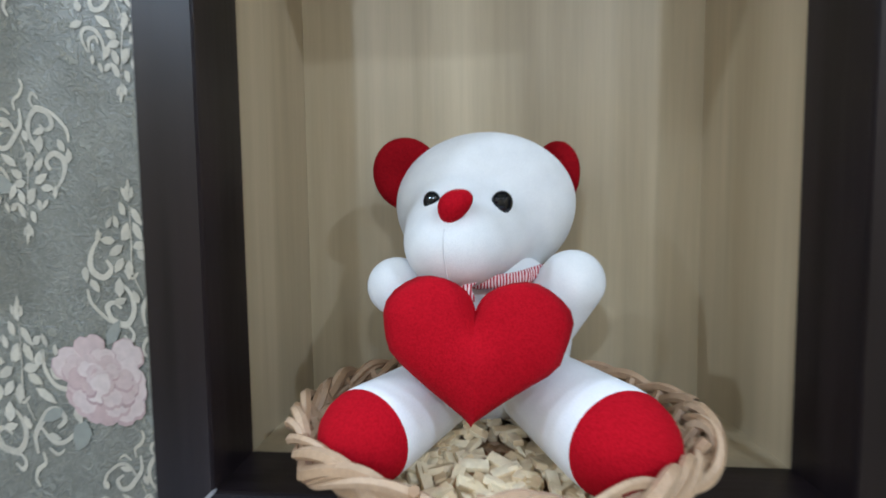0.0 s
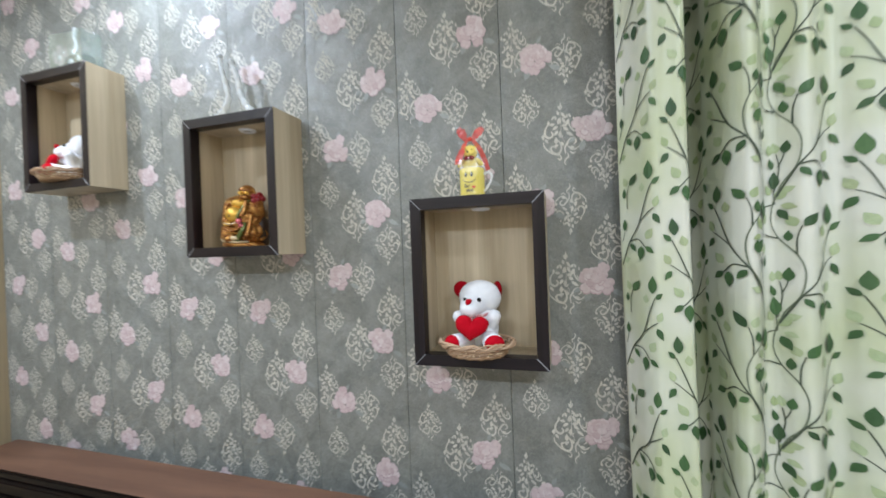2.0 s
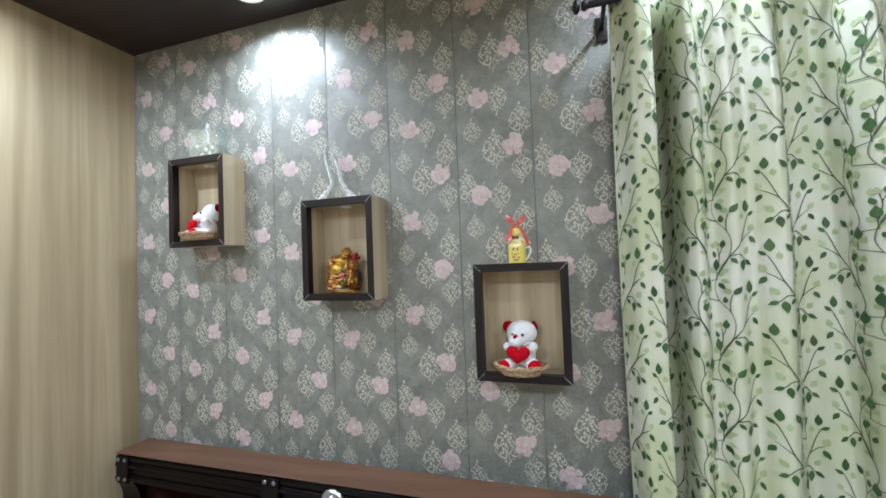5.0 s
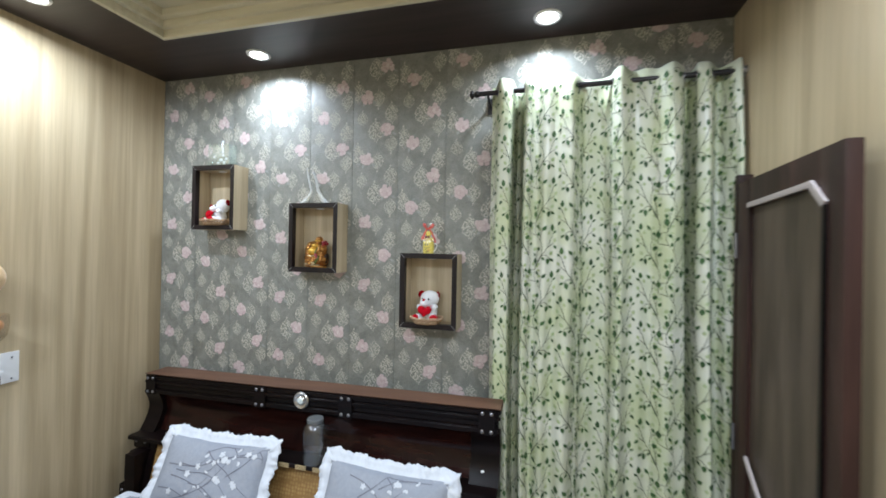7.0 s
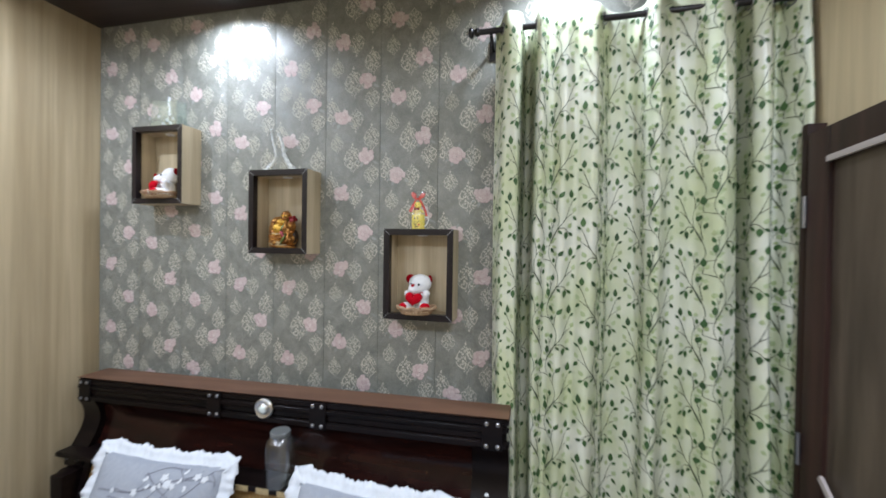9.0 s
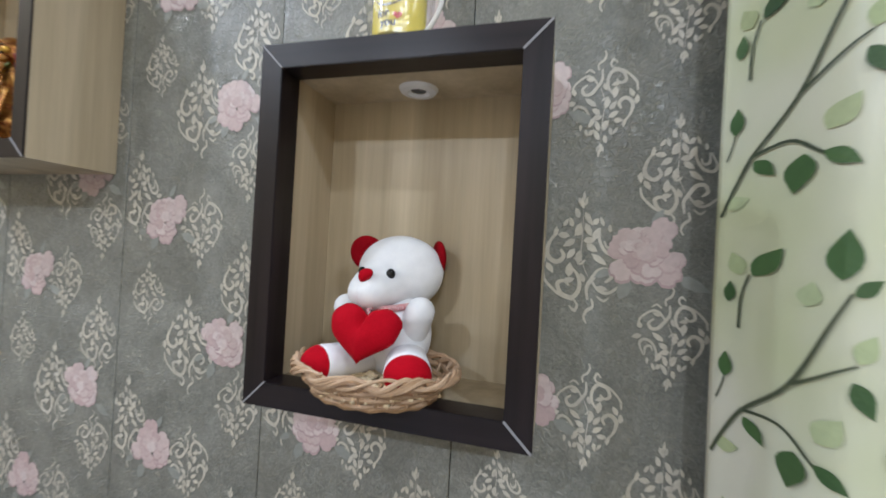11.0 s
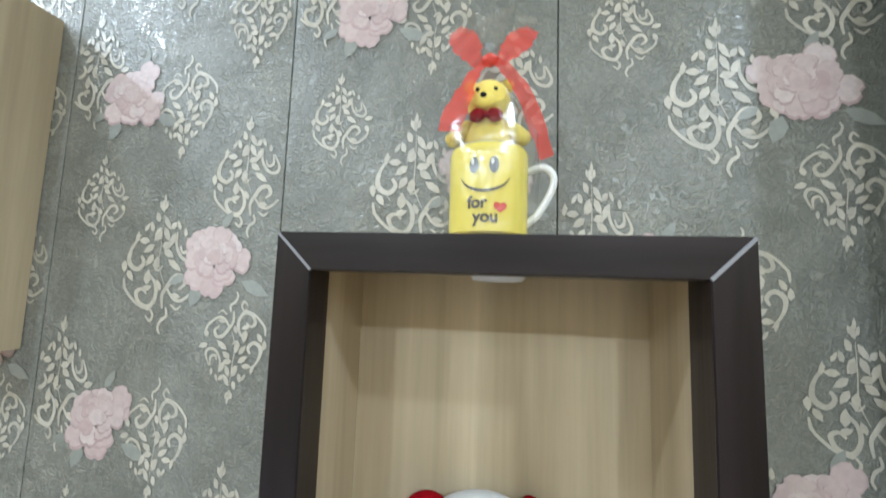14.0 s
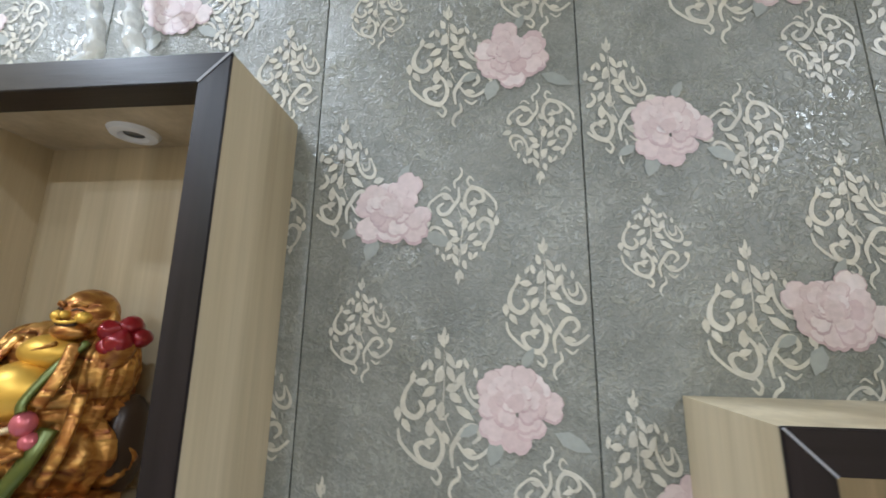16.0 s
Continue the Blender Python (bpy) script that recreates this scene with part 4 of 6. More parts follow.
wrap = part("clear_wrap", bm, film_mat, mug, "crinkled clear plastic wrap")
wrap.visible_shadow = False


def small_bear(place):
    """The little yellow toy in the mug, one mesh."""
    bm = ball((0, 0, 0.012), (0.0185, 0.016, 0.020), None, None, 24, 0)
    bm = ball((0, -0.002, 0.042), (0.0165, 0.0145, 0.0175), None, bm, 26, 0)
    bm = ball((-0.002, -0.013, 0.038), (0.0085, 0.0065, 0.007), None, bm, 18, 0)
    bm = ball((-0.003, -0.0195, 0.0405), (0.0025, 0.002, 0.002), None, bm, 12, 1)
    for s in (-1, 1):
        bm = ball((s * 0.0135, 0.0, 0.056), (0.0055, 0.004, 0.0055), None, bm, 14, 0)
        bm = ball((s * 0.0065 - 0.001, -0.0148, 0.047), (0.0016, 0.0014, 0.0017), None, bm, 10, 1)
        bm = bent_ball((s * 0.015, -0.004, 0.022), (s * 0.0255, -0.006, 0.013), 0.0062, 0.0060, bm, 0, 12)
        bm = ball((s * 0.0062 - 0.001, -0.0165, 0.0265), (0.0062, 0.003, 0.0052), Euler((0, s * 0.3, 0)), bm, 14, 2)
    bm = ball((-0.001, -0.0185, 0.0265), (0.0025, 0.002, 0.0025), None, bm, 10, 2)
    me = bpy.data.meshes.new("small_yellow_bear")
    bm.to_mesh(me)
    bm.free()
    me.polygons.foreach_set("use_smooth", [True] * len(me.polygons))
    ob = link_mesh("small_yellow_bear", me, [felt_yellow, eye_mat, plush_dark_red])
    ob.matrix_basis = pose(*place) @ Matrix.Diagonal((0.94, 0.94, 0.94, 1))
    tagged(ob, "small yellow toy bear with red bow tie in the mug", "soft toy")


small_bear((MUG[0] - 0.001, MUG[1] - 0.002, MUG[2] + 0.057))


# ---- clear ornaments on the other boxes ----
def glass_bird(place, pts, rads, base, mirror):
    """A clear glass long-necked bird: a body that sits and a drawn, twisted neck."""
    t = thing("glass_bird", "clear glass long-necked bird ornament on the box shelf", "figurine", place, "pair of glass birds")
    path = smooth_path(pts, 8)
    r = [rads[0] + (rads[1] - rads[0]) * i / (len(path) - 1) for i in range(len(path))]
    r = [q * (1 + 0.16 * math.sin(i * 1.3)) for i, q in enumerate(r)]
    part("neck", tube(path, r, 10), glint_mat, t)
    part("head", ball(path[-1], (0.0085, 0.0085, 0.0075), None, None, 16), glint_mat, t)
    part("body", ball(base, (0.028, 0.013, 0.010), Euler((0, mirror * 0.35, 0)), None, 20), glint_mat, t)


zt = B2[1] + BH
glass_bird((B2[0] + 0.070, 0.245, zt), [(-0.022, 0, 0.020), (0.004, 0, 0.040), (0.022, 0, 0.072), (0.012, 0, 0.118), (0.0, 0, 0.162), (-0.004, 0, 0.196)], (0.0105, 0.0055), (-0.026, 0, 0.0125), -1)
glass_bird((B2[0] + 0.148, 0.245, zt), [(0.030, 0, 0.018), (0.010, 0, 0.036), (-0.014, 0, 0.078), (-0.022, 0, 0.120), (-0.036, 0, 0.158), (-0.044, 0, 0.174)], (0.0115, 0.0055), (0.032, 0, 0.0125), 1)

# clear wrapped glass piece on the highest box
pack = thing("wrapped_glass_block", "clear faintly teal glass gift in crinkled wrap on shelf", "ornament", (B1[0] + 0.148, 0.243, B1[1] + BH))
bm = bmesh.new()
bmesh.ops.create_cube(bm, size=1, matrix=Matrix.LocRotScale((0, 0, 0.066), None, (0.15, 0.06, 0.13)))
bmesh.ops.subdivide_edges(bm, edges=bm.edges[:], cuts=7, use_grid_fill=True)
for v in bm.verts:
    k = noise.noise(v.co * 40) * 0.006
    v.co += Vector((k, noise.noise(v.co * 40 + Vector((9, 0, 0))) * 0.005, 0 if v.co.z < 0.01 else k * 1.2))
w = part("wrap", bm, teal_film, pack)
w.visible_shadow = False
part("block", box(-0.030, 0.062, -0.018, 0.018, 0.001, 0.062, 0.006), jar_mat, pack, "clear glass block")
for px_, pz_, pr_ in ((-0.012, 0.022, 0.010), (0.010, 0.040, 0.011), (0.032, 0.024, 0.010), (0.046, 0.046, 0.009), (-0.040, 0.060, 0.009), (0.024, 0.068, 0.010)):
    part("glass_petal", ball((px_, -0.021, pz_), (pr_, 0.004, pr_ * 0.8), Euler((0, px_ * 30, 0)), None, 14), glint_mat, pack)
part("stem", tube([(0.0, 0, 0.085), (0.004, 0, 0.11), (-0.006, 0, 0.13), (0.002, 0, 0.160)], [0.006, 0.004, 0.005, 0.007], 10), glint_mat, pack)

# ---- curtain ----
ROD_Z, ROD_Y = 2.570, 0.180
FOLDS = [(0.316, 0.036), (0.334, 0.006), (0.356, -0.030), (0.388, -0.052), (0.414, -0.048), (0.424, 0.012), (0.435, 0.048), (0.450, 0.054), (0.463, 0.040), (0.470, 0.0), (0.478, -0.046), (0.498, -0.056), (0.53, -0.040), (0.57, -0.047), (0.61, -0.036), (0.65, -0.050), (0.69, -0.046), (0.722, -0.010), (0.745, 0.03),
         (0.79, 0.020), (0.83, 0.03), (0.848, 0.01), (0.858, -0.035), (0.885, -0.052), (0.93, -0.03), (0.985, -0.012), (1.04, -0.035), (1.10, -0.05), (1.135, -0.03), (1.150, 0.03), (1.165, 0.045), (1.180, 0.01),
         (1.19, -0.04), (1.22, -0.05), (1.25, -0.01), (1.285, 0.02), (1.315, -0.02), (1.335, -0.05), (1.350, -0.035)]
_line = smooth_path([(x, y, 0) for x, y in FOLDS], 10)
_arc = [0.0]
for a, c in zip(_line, _line[1:]):
    _arc.append(_arc[-1] + (c - a).length)
CLOTH = _arc[-1]
_ax = np.array(_arc)
_lx, _ly = np.array([p.x for p in _line]), np.array([p.y for p in _line])
CTOP, CBOT = 2.612, 0.03


def cloth_at(s, z, lift=0.0):
    """A point of the curtain: s along the cloth, z up; lift towards the room."""
    def raw(s):
        s = min(max(s, 0.0), CLOTH)
        x, y = float(np.interp(s, _ax, _lx)), float(np.interp(s, _ax, _ly))
        d = (CTOP - z) / (CTOP - CBOT)
        soft = 1 - 0.25 * d + 0.12 * math.sin(s * 9 + z * 2.1)
        x = x + 0.012 * math.sin(z * 2.2 + s * 5) * d + 0.02 * d * (s / CLOTH)
        return x, min(WALL - 0.012, ROD_Y + 0.01 + 1.70 * y * soft * (0.50 + 0.48 * min(1.0, d / 0.16)) + 0.006 * math.sin(z * 5 + s * 23) * d - 0.01 * d + 0.0150 * math.sin(s * 62 + 0.8 * math.sin(z * 1.7)) * (0.5 + 0.5 * d))
    x, y = raw(s)
    x2, y2 = raw(s + 0.004)
    x1, y1 = raw(s - 0.004)
    nx, ny = (y2 - y1), -(x2 - x1)
    q = math.hypot(nx, ny) or 1.0
    return (x + nx / q * lift, y + ny / q * lift, z)


curtain = thing("curtain", "long cream curtain with green leafy vine print on rod", "curtain", (0, 0, 0))
ns, nz = 340, 50
verts, faces = [], []
for i in range(nz + 1):
    for j in range(ns + 1):
        s = CLOTH * j / ns
        z = CBOT + (CTOP - CBOT) * i / nz
        if i == nz:  # the heading dips between the eyelets
            z -= 0.22 * (cloth_at(s, z)[1] - ROD_Y) + 0.004 * math.sin(s * 55)
        verts.append(cloth_at(s, z))
for i in range(nz):
    for j in range(ns):
        a = i * (ns + 1) + j
        faces.append((a, a + 1, a + ns + 2, a + ns + 1))
cl = sheet("cloth", verts, faces, cloth, curtain, "cream satin cloth in hanging folds", True)
sol = cl.modifiers.new("thickness", "SOLIDIFY")
sol.thickness, sol.offset = 0.0012, -1.0


class Print:
    """Flat printed shapes laid on a surface by a function of two lengths."""

    def __init__(self, surface, lift):
        self.surface, self.lift, self.verts, self.faces = surface, lift, [], []

    def leaf(self, s, z, length, width, angle, lift=0.0):
        ca, sa = math.cos(angle), math.sin(angle)
        b0 = len(self.verts)
        st = [(0, 0), (0.10, 0.45), (0.25, 0.86), (0.42, 1.0), (0.60, 0.86), (0.80, 0.45), (1, 0)]
        for t, w in st:
            for k in (-1, 0, 1):
                u, v_ = t * length, k * w * width / 2
                self.verts.append(self.surface(s + u * ca - v_ * sa, z + u * sa + v_ * ca, self.lift + lift))
        for i in range(6):
            for k in (0, 1):
                a = b0 + i * 3 + k
                self.faces.append((a, a + 1, a + 4, a + 3))

    def line(self, pts, w0, w1, lift=0.0, per=5):
        path = smooth_path([(p[0], p[1], 0) for p in pts], per)
        b0 = len(self.verts)
        for i, p in enumerate(path):
            d = (path[min(i + 1, len(path) - 1)] - path[max(i - 1, 0)]).normalized()
            w = (w0 + (w1 - w0) * i / (len(path) - 1)) / 2
            for k in (-1, 1):
                self.verts.append(self.surface(p.x - d.y * w * k, p.y + d.x * w * k, self.lift + lift))
        for i in range(len(path) - 1):
            a = b0 + 2 * i
            self.faces.append((a, a + 1, a + 3, a + 2))

    def blob(self, s, z, rs, rz, angle=0.0, seg=8, lift=0.0, wob=0.0):
        b0 = len(self.verts)
        self.verts.append(self.surface(s, z, self.lift + lift))
        ca, sa = math.cos(angle), math.sin(angle)
        for i in range(seg):
            a = 2 * math.pi * i / seg
            k = 1 + wob * math.sin(a * 3 + s * 50)
            u, v_ = rs * k * math.cos(a), rz * k * math.sin(a)
            self.verts.append(self.surface(s + u * ca - v_ * sa, z + u * sa + v_ * ca, self.lift + lift))
        for i in range(seg):
            self.faces.append((b0, b0 + 1 + i, b0 + 1 + (i + 1) % seg))

    def put(self, name, mat, parent, label=""):
        return tagged(sheet(name, self.verts, self.faces, mat, parent, label), kind="stuff")


def vine_print():
    """Climbing vines in facing pairs: a winding stem, one long forked branch, short shoots, dark and pale leaves."""
    rng = random.Random(12)
    dark, pale, stems, twigs = Print(cloth_at, 0.0022), Print(cloth_at, 0.0012), Print(cloth_at, 0.0016), Print(cloth_at, 0.0019)
    period, k = 0.210, 0.000657
    # lengths in units of k from the fork of the long branch
    stem_line = [(-53, -85), (-36, -45), (-4, 0), (6, 55), (-10, 100), (-45, 140), (-65, 185), (-55, 235)]
    twig_lines = (([(-48, -75), (-20, -30), (0, 0), (45, 50), (80, 120), (102, 158)], 4.6, 2.6), ([(48, 54), (85, 78), (110, 90)], 3.4, 2.2), ([(-4, -2), (38, 4), (66, -16), (74, -22)], 4.0, 2.4),
                  ([(-10, 100), (-8, 140), (2, 170)], 3.2, 2.0), ([(-46, 140), (-85, 148), (-118, 153)], 4.0, 2.2), ([(-116, 153), (-114, 185), (-112, 205)], 2.8, 1.8),
                  ([(-52, -60), (-40, -5), (-46, 32)], 3.0, 2.0), ([(-42, 0), (-32, 20), (-28, 34)], 2.6, 1.8))
    dark_leaves = ((92, 170, 95, 226), (104, 156, 138, 176), (106, 74, 136, 42), (2, -8, 30, -34), (54, -16, 48, -66), (72, -18, 112, -40), (6, 168, 44, 206), (-26, 132, -24, 166),
                   (-124, 140, -146, 104), (-112, 190, -111, 246), (-58, -6, -72, 28), (-28, 32, -24, 70))
    pale_leaves = ((110, 92, 132, 126), (72, 4, 102, 36), (60, 140, 66, 172), (-10, 168, -28, 200), (-120, 164, -144, 194), (-104, 176, -84, 204), (-130, 150, -164, 138), (-64, 30, -68, 62), (-46, 34, -52, 64), (-40, -62, 0, -52))
    s0, col = 0.030, 0
    while s0 < CLOTH + 0.05:
        hand = 1 if col % 2 == 0 else -1
        z_off = (0.5 * (col % 2) + 0.27 * (col // 2)) % 1.0 * period
        m = math.floor((CBOT - z_off) / period)
        while z_off + m * period < CTOP + 0.1:
            z0 = z_off + m * period

            def at(u, v_):
                return (s0 + hand * u * k * 0.74, z0 + v_ * k)

            def inside(u, v_):
                q = at(u, v_)
                return 0.006 < q[0] < CLOTH - 0.006 and CBOT + 0.01 < q[1] < CTOP - 0.014

            if all(inside(*q) for q in stem_line):
                stems.line([at(*q) for q in stem_line], 0.0019, 0.0019, 0, 4)
            for pts, w0, w1 in twig_lines:
                if all(inside(*q) for q in pts):
                    twigs.line([at(*q) for q in pts], w0 * k, w1 * k)
            for pr, leaves, fat in ((dark, dark_leaves, 0.52), (pale, pale_leaves, 0.66)):
                for u0, v0, u1, v1 in leaves:
                    if inside(u0, v0) and inside(u1, v1):
                        a, c = at(u0, v0), at(u1, v1)
                        ln = math.hypot(c[0] - a[0], c[1] - a[1]) * rng.uniform(0.80, 0.96)
                        pr.leaf(*a, ln, max(0.0095, ln * fat), math.atan2(c[1] - a[1], c[0] - a[0]) + rng.uniform(-0.1, 0.1))
            m += 1
        s0 += 0.134 if col % 2 == 0 else 0.082
        col += 1
    stems.put("vine_print", stem_mat, curtain)
    twigs.put("twig_print", twig_mat, curtain)
    pale.put("pale_leaf_print", pale_leaf_mat, curtain)
    dark.put("dark_leaf_print", leaf_mat, curtain)


vine_print()

rod = thing("curtain_rod", "dark metal curtain rod with ball finial and brackets", "curtain rod", (0, 0, 0))
part("rod", tube([(0.235, ROD_Y, ROD_Z - 0.002), (RIGHT - 0.001, ROD_Y - 0.01, ROD_Z + 0.002)], 0.0115, 14), rod_mat, rod)
part("finial", ball((0.222, ROD_Y, ROD_Z - 0.002), (0.012, 0.021, 0.021), None, None, 20), rod_mat, rod)
part("finial_collar", lathe([(0.0135, -0.008), (0.017, 0.0), (0.0135, 0.008)], 20), rod_mat, rod).matrix_basis = pose(0.247, ROD_Y, ROD_Z - 0.002, 0, 90, 0)
part("finial_tip", ball((0.206, ROD_Y, ROD_Z - 0.002), (0.006, 0.008, 0.008), None, None, 12), steel, rod, "shiny finial tip")
part("bracket", tube([(0.300, ROD_Y, ROD_Z - 0.014), (0.300, ROD_Y + 0.03, ROD_Z - 0.02), (0.300, WALL, ROD_Z - 0.03)], 0.007, 10), rod_mat, rod)
part("bracket_plate", box(0.282, 0.318, WALL - 0.006, WALL, ROD_Z - 0.07, ROD_Z + 0.01, 0.002), rod_mat, rod)
part("end_socket", lathe([(0.021, 0), (0.021, 0.004), (0.014, 0.006), (0.014, 0.02)], 20), steel, rod, "steel wall socket").matrix_basis = pose(RIGHT - 0.0005, ROD_Y - 0.01, ROD_Z + 0.002, 0, -90, 0)


# eyelets where the cloth crosses the rod
_s, _last = 0.02, None
while _s < CLOTH - 0.02:
    _y = cloth_at(_s, ROD_Z)[1] - ROD_Y
    if _last is not None and _y * _last < 0:
        p0, p1 = Vector(cloth_at(_s - 0.012, ROD_Z)), Vector(cloth_at(_s + 0.012, ROD_Z))
        ey = part("eyelet", lathe([(0.0165, -0.002), (0.0215, -0.003), (0.0225, 0.0), (0.0215, 0.003), (0.0165, 0.002)], 24, cap=False), steel_dark, curtain, "dull metal eyelet ring")
        ey.matrix_basis = Matrix.Translation((p0 + p1) / 2) @ (p1 - p0).cross(Vector((0, 0, 1))).to_track_quat("Z", "Y").to_matrix().to_4x4()
    _last = _y
    _s += 0.002


# ---- open door ----
DX, DY0, DY1, DTOP = 1.276, -0.572, 0.090, 2.094
door = structure(thing("door_1", "dark-stained panelled wooden door standing open against laminate wall", "door"), "dark-stained panelled wooden door standing open against laminate wall", "door")
ST = 0.105
part("stile", box(DX, DX + 0.036, DY0, DY0 + ST, 0.01, DTOP, 0.004), door_mat, door)
part("stile", box(DX, DX + 0.036, DY1 - ST, DY1, 0.01, DTOP, 0.004), door_mat, door)
part("top_rail", box(DX + 0.001, DX + 0.035, DY0 + ST, DY1 - ST, DTOP - 0.095, DTOP, 0.002), door_mat, door)
part("lock_rail", box(DX + 0.001, DX + 0.035, DY0 + ST, DY1 - ST, 0.70, 0.90, 0.002), door_mat, door)
part("bottom_rail", box(DX + 0.001, DX + 0.035, DY0 + ST, DY1 - ST, 0.01, 0.22, 0.002), door_mat, door)
part("panel", box(DX + 0.014, DX + 0.026, DY0 + ST, DY1 - ST, 0.90, DTOP - 0.095), door_panel_mat, door)
part("panel", box(DX + 0.014, DX + 0.026, DY0 + ST, DY1 - ST, 0.22, 0.70), door_panel_mat, door)
YA, YB = DY0 + ST - 0.03, DY1 - ST
def bead(a, b_, w, mat, label=""):
    """A square strip on the door's face between two points (y, z)."""
    (ya, za), (yb, zb) = a, b_
    d = Vector((0, yb - ya, zb - za))
    bm = box(0, d.length, -w / 2, w / 2, -0.005, 0.005, 0.002)
    ob = part("bead", bm, mat, door, label)
    x_ = d.normalized()
    z_ = Vector((-1, 0, 0))
    y_ = z_.cross(x_)
    ob.matrix_basis = Matrix.Translation((DX - 0.003, ya, za)) @ Matrix((x_, y_, z_)).transposed().to_4x4()
bead((YB, DTOP - 0.098), (YA + 0.07, DTOP - 0.088), 0.018, bead_mat, "pale strip along the panel's top")
bead((YA + 0.07, DTOP - 0.085), (YA, DTOP - 0.15), 0.022, bead_mat, "pale mitred strip")
bead((YA, DTOP - 0.15), (YA, 0.93), 0.012, mahogany_dark)
bead((YB - 0.005, 1.07), (YA + 0.10, 0.80), 0.02, bead_mat, "pale slanting strip")
part("pull_handle", tube(smooth_path([(DX, -0.535, 1.165), (DX - 0.035, -0.535, 1.160), (DX - 0.045, -0.535, 1.12), (DX - 0.045, -0.535, 1.09), (DX - 0.035, -0.535, 1.06), (DX, -0.535, 1.055)], 6), 0.0075, 10), brass, door, "worn brass pull handle")
part("latch_plate", box(DX + 0.006, DX + 0.030, DY0 - 0.003, DY0 + 0.002, 1.04, 1.14, 0.001), steel, door, "steel latch plate")
for z in (0.3, 1.1, 1.85):
    part("hinge", tube([(DX - 0.004, DY1 + 0.004, z - 0.05), (DX - 0.004, DY1 + 0.004, z + 0.05)], 0.007, 10), steel_dark, door)
door.matrix_basis = Matrix.Translation((DX, DY0, 0)) @ pose(0, 0, 0, 0, 0, -3.2) @ Matrix.Translation((-DX, -DY0, 0))
structure(part("trim_door_post", box(1.315, RIGHT, 0.096, 0.126, 0, 2.13, 0.003), door_mat), "dark wooden door post in the corner behind curtain", "trim")


# ---- bed ----
def hb_at(u, dy=0.0, dz=0.0):
    """A place on the headboard: u from its one end to the other, offsets from the front top edge."""
    return Vector((-1.694 + 2.100 * u, 0.108 - 0.108 * u + dy, 1.050 + 0.078 * u + dz))


def hb_bar(u0, u1, y0, y1, z0, z1, bevel=0.004, cuts=1):
    bm = bmesh.new()
    vs = []
    for u in (u0, u1):
        vs.append([bm.verts.new(hb_at(u, y, z)) for y, z in ((y0, z0), (y1, z0), (y1, z1), (y0, z1))])
    for i in range(4):
        j = (i + 1) % 4
        bm.faces.new((vs[0][i], vs[1][i], vs[1][j], vs[0][j]))
    bm.faces.new(vs[0][::-1]), bm.faces.new(vs[1])
    bmesh.ops.recalc_face_normals(bm, faces=bm.faces[:])
    if bevel:
        bmesh.ops.bevel(bm, geom=bm.edges[:], offset=bevel, segments=3, affect="EDGES")
    return bm


def hb_profile(u0, u1, prof, name, mat, parent, label="", thick=0.03):
    """A curved board: a profile of (dy, dz) drawn along the headboard."""
    prof = [(p.x, p.y) for p in smooth_path([(a, c, 0) for a, c in prof], 5)]
    loop = prof + [(a + thick, c) for a, c in reversed(prof)]
    bm = bmesh.new()
    r0 = [bm.verts.new(hb_at(u0, a, c)) for a, c in loop]
    r1 = [bm.verts.new(hb_at(u1, a, c)) for a, c in loop]
    k = len(loop)
    for i in range(k):
        j = (i + 1) % k
        bm.faces.new((r0[i], r1[i], r1[j], r0[j]))
    m_ = len(prof)
    for r in (r0, r1):
        for i in range(m_ - 1):
            bm.faces.new((r[i], r[i + 1], r[k - 2 - i], r[k - 1 - i]))
    bmesh.ops.recalc_face_normals(bm, faces=bm.faces[:])
    return part(name, bm, mat, parent, label)


bed = thing("bed", "dark mahogany double bed with panelled headboard and metal bolts", "bed")
part("top_rail", hb_bar(0.0, 1.0, 0.0, 0.03, -0.032, -0.006, 0.006), mahogany_dark, bed)
part("moulding", hb_bar(0.0, 1.0, -0.006, 0.028, -0.056, -0.033, 0.007), mahogany_dark, bed)
part("moulding", hb_bar(0.004, 0.996, 0.006, 0.03, -0.083, -0.057, 0.004), mahogany_dark, bed)
part("moulding", hb_bar(0.0, 1.0, -0.004, 0.03, -0.112, -0.084, 0.007), mahogany_dark, bed)
# ledge from the front rail back to the wall
bm = bmesh.new()
a, c = hb_at(0, -0.004, -0.006), hb_at(1, -0.004, -0.006)
e0, e1 = hb_at(0, 0.145, -0.006), hb_at(1, 0.122, -0.006)
top = [bm.verts.new(p + Vector((0, 0, 0.008))) for p in (a, c, e1, e0)]
bot = [bm.verts.new(p + Vector((0, 0, -0.02))) for p in (a + Vector((0, 0.035, 0)), c + Vector((0, 0.035, 0)), e1, e0)]
bm.faces.new(top), bm.faces.new(bot[::-1])
for i in range(4):
    bm.faces.new((top[i], bot[i], bot[(i + 1) % 4], top[(i + 1) % 4]))
bmesh.ops.recalc_face_normals(bm, faces=bm.faces[:])
part("top_ledge", bm, ledge_mat, bed, "plain brown ledge on the headboard")
hb_profile(0.012, 0.988, [(0.020, -0.108), (0.048, -0.16), (0.056, -0.21), (0.040, -0.27), (0.015, -0.325)], "back_panel", mahogany, bed, "reddish polished curved panel")
part("mid_ledge", hb_bar(0.0, 1.0, -0.098, 0.045, -0.345, -0.322, 0.004), mahogany_dark, bed)
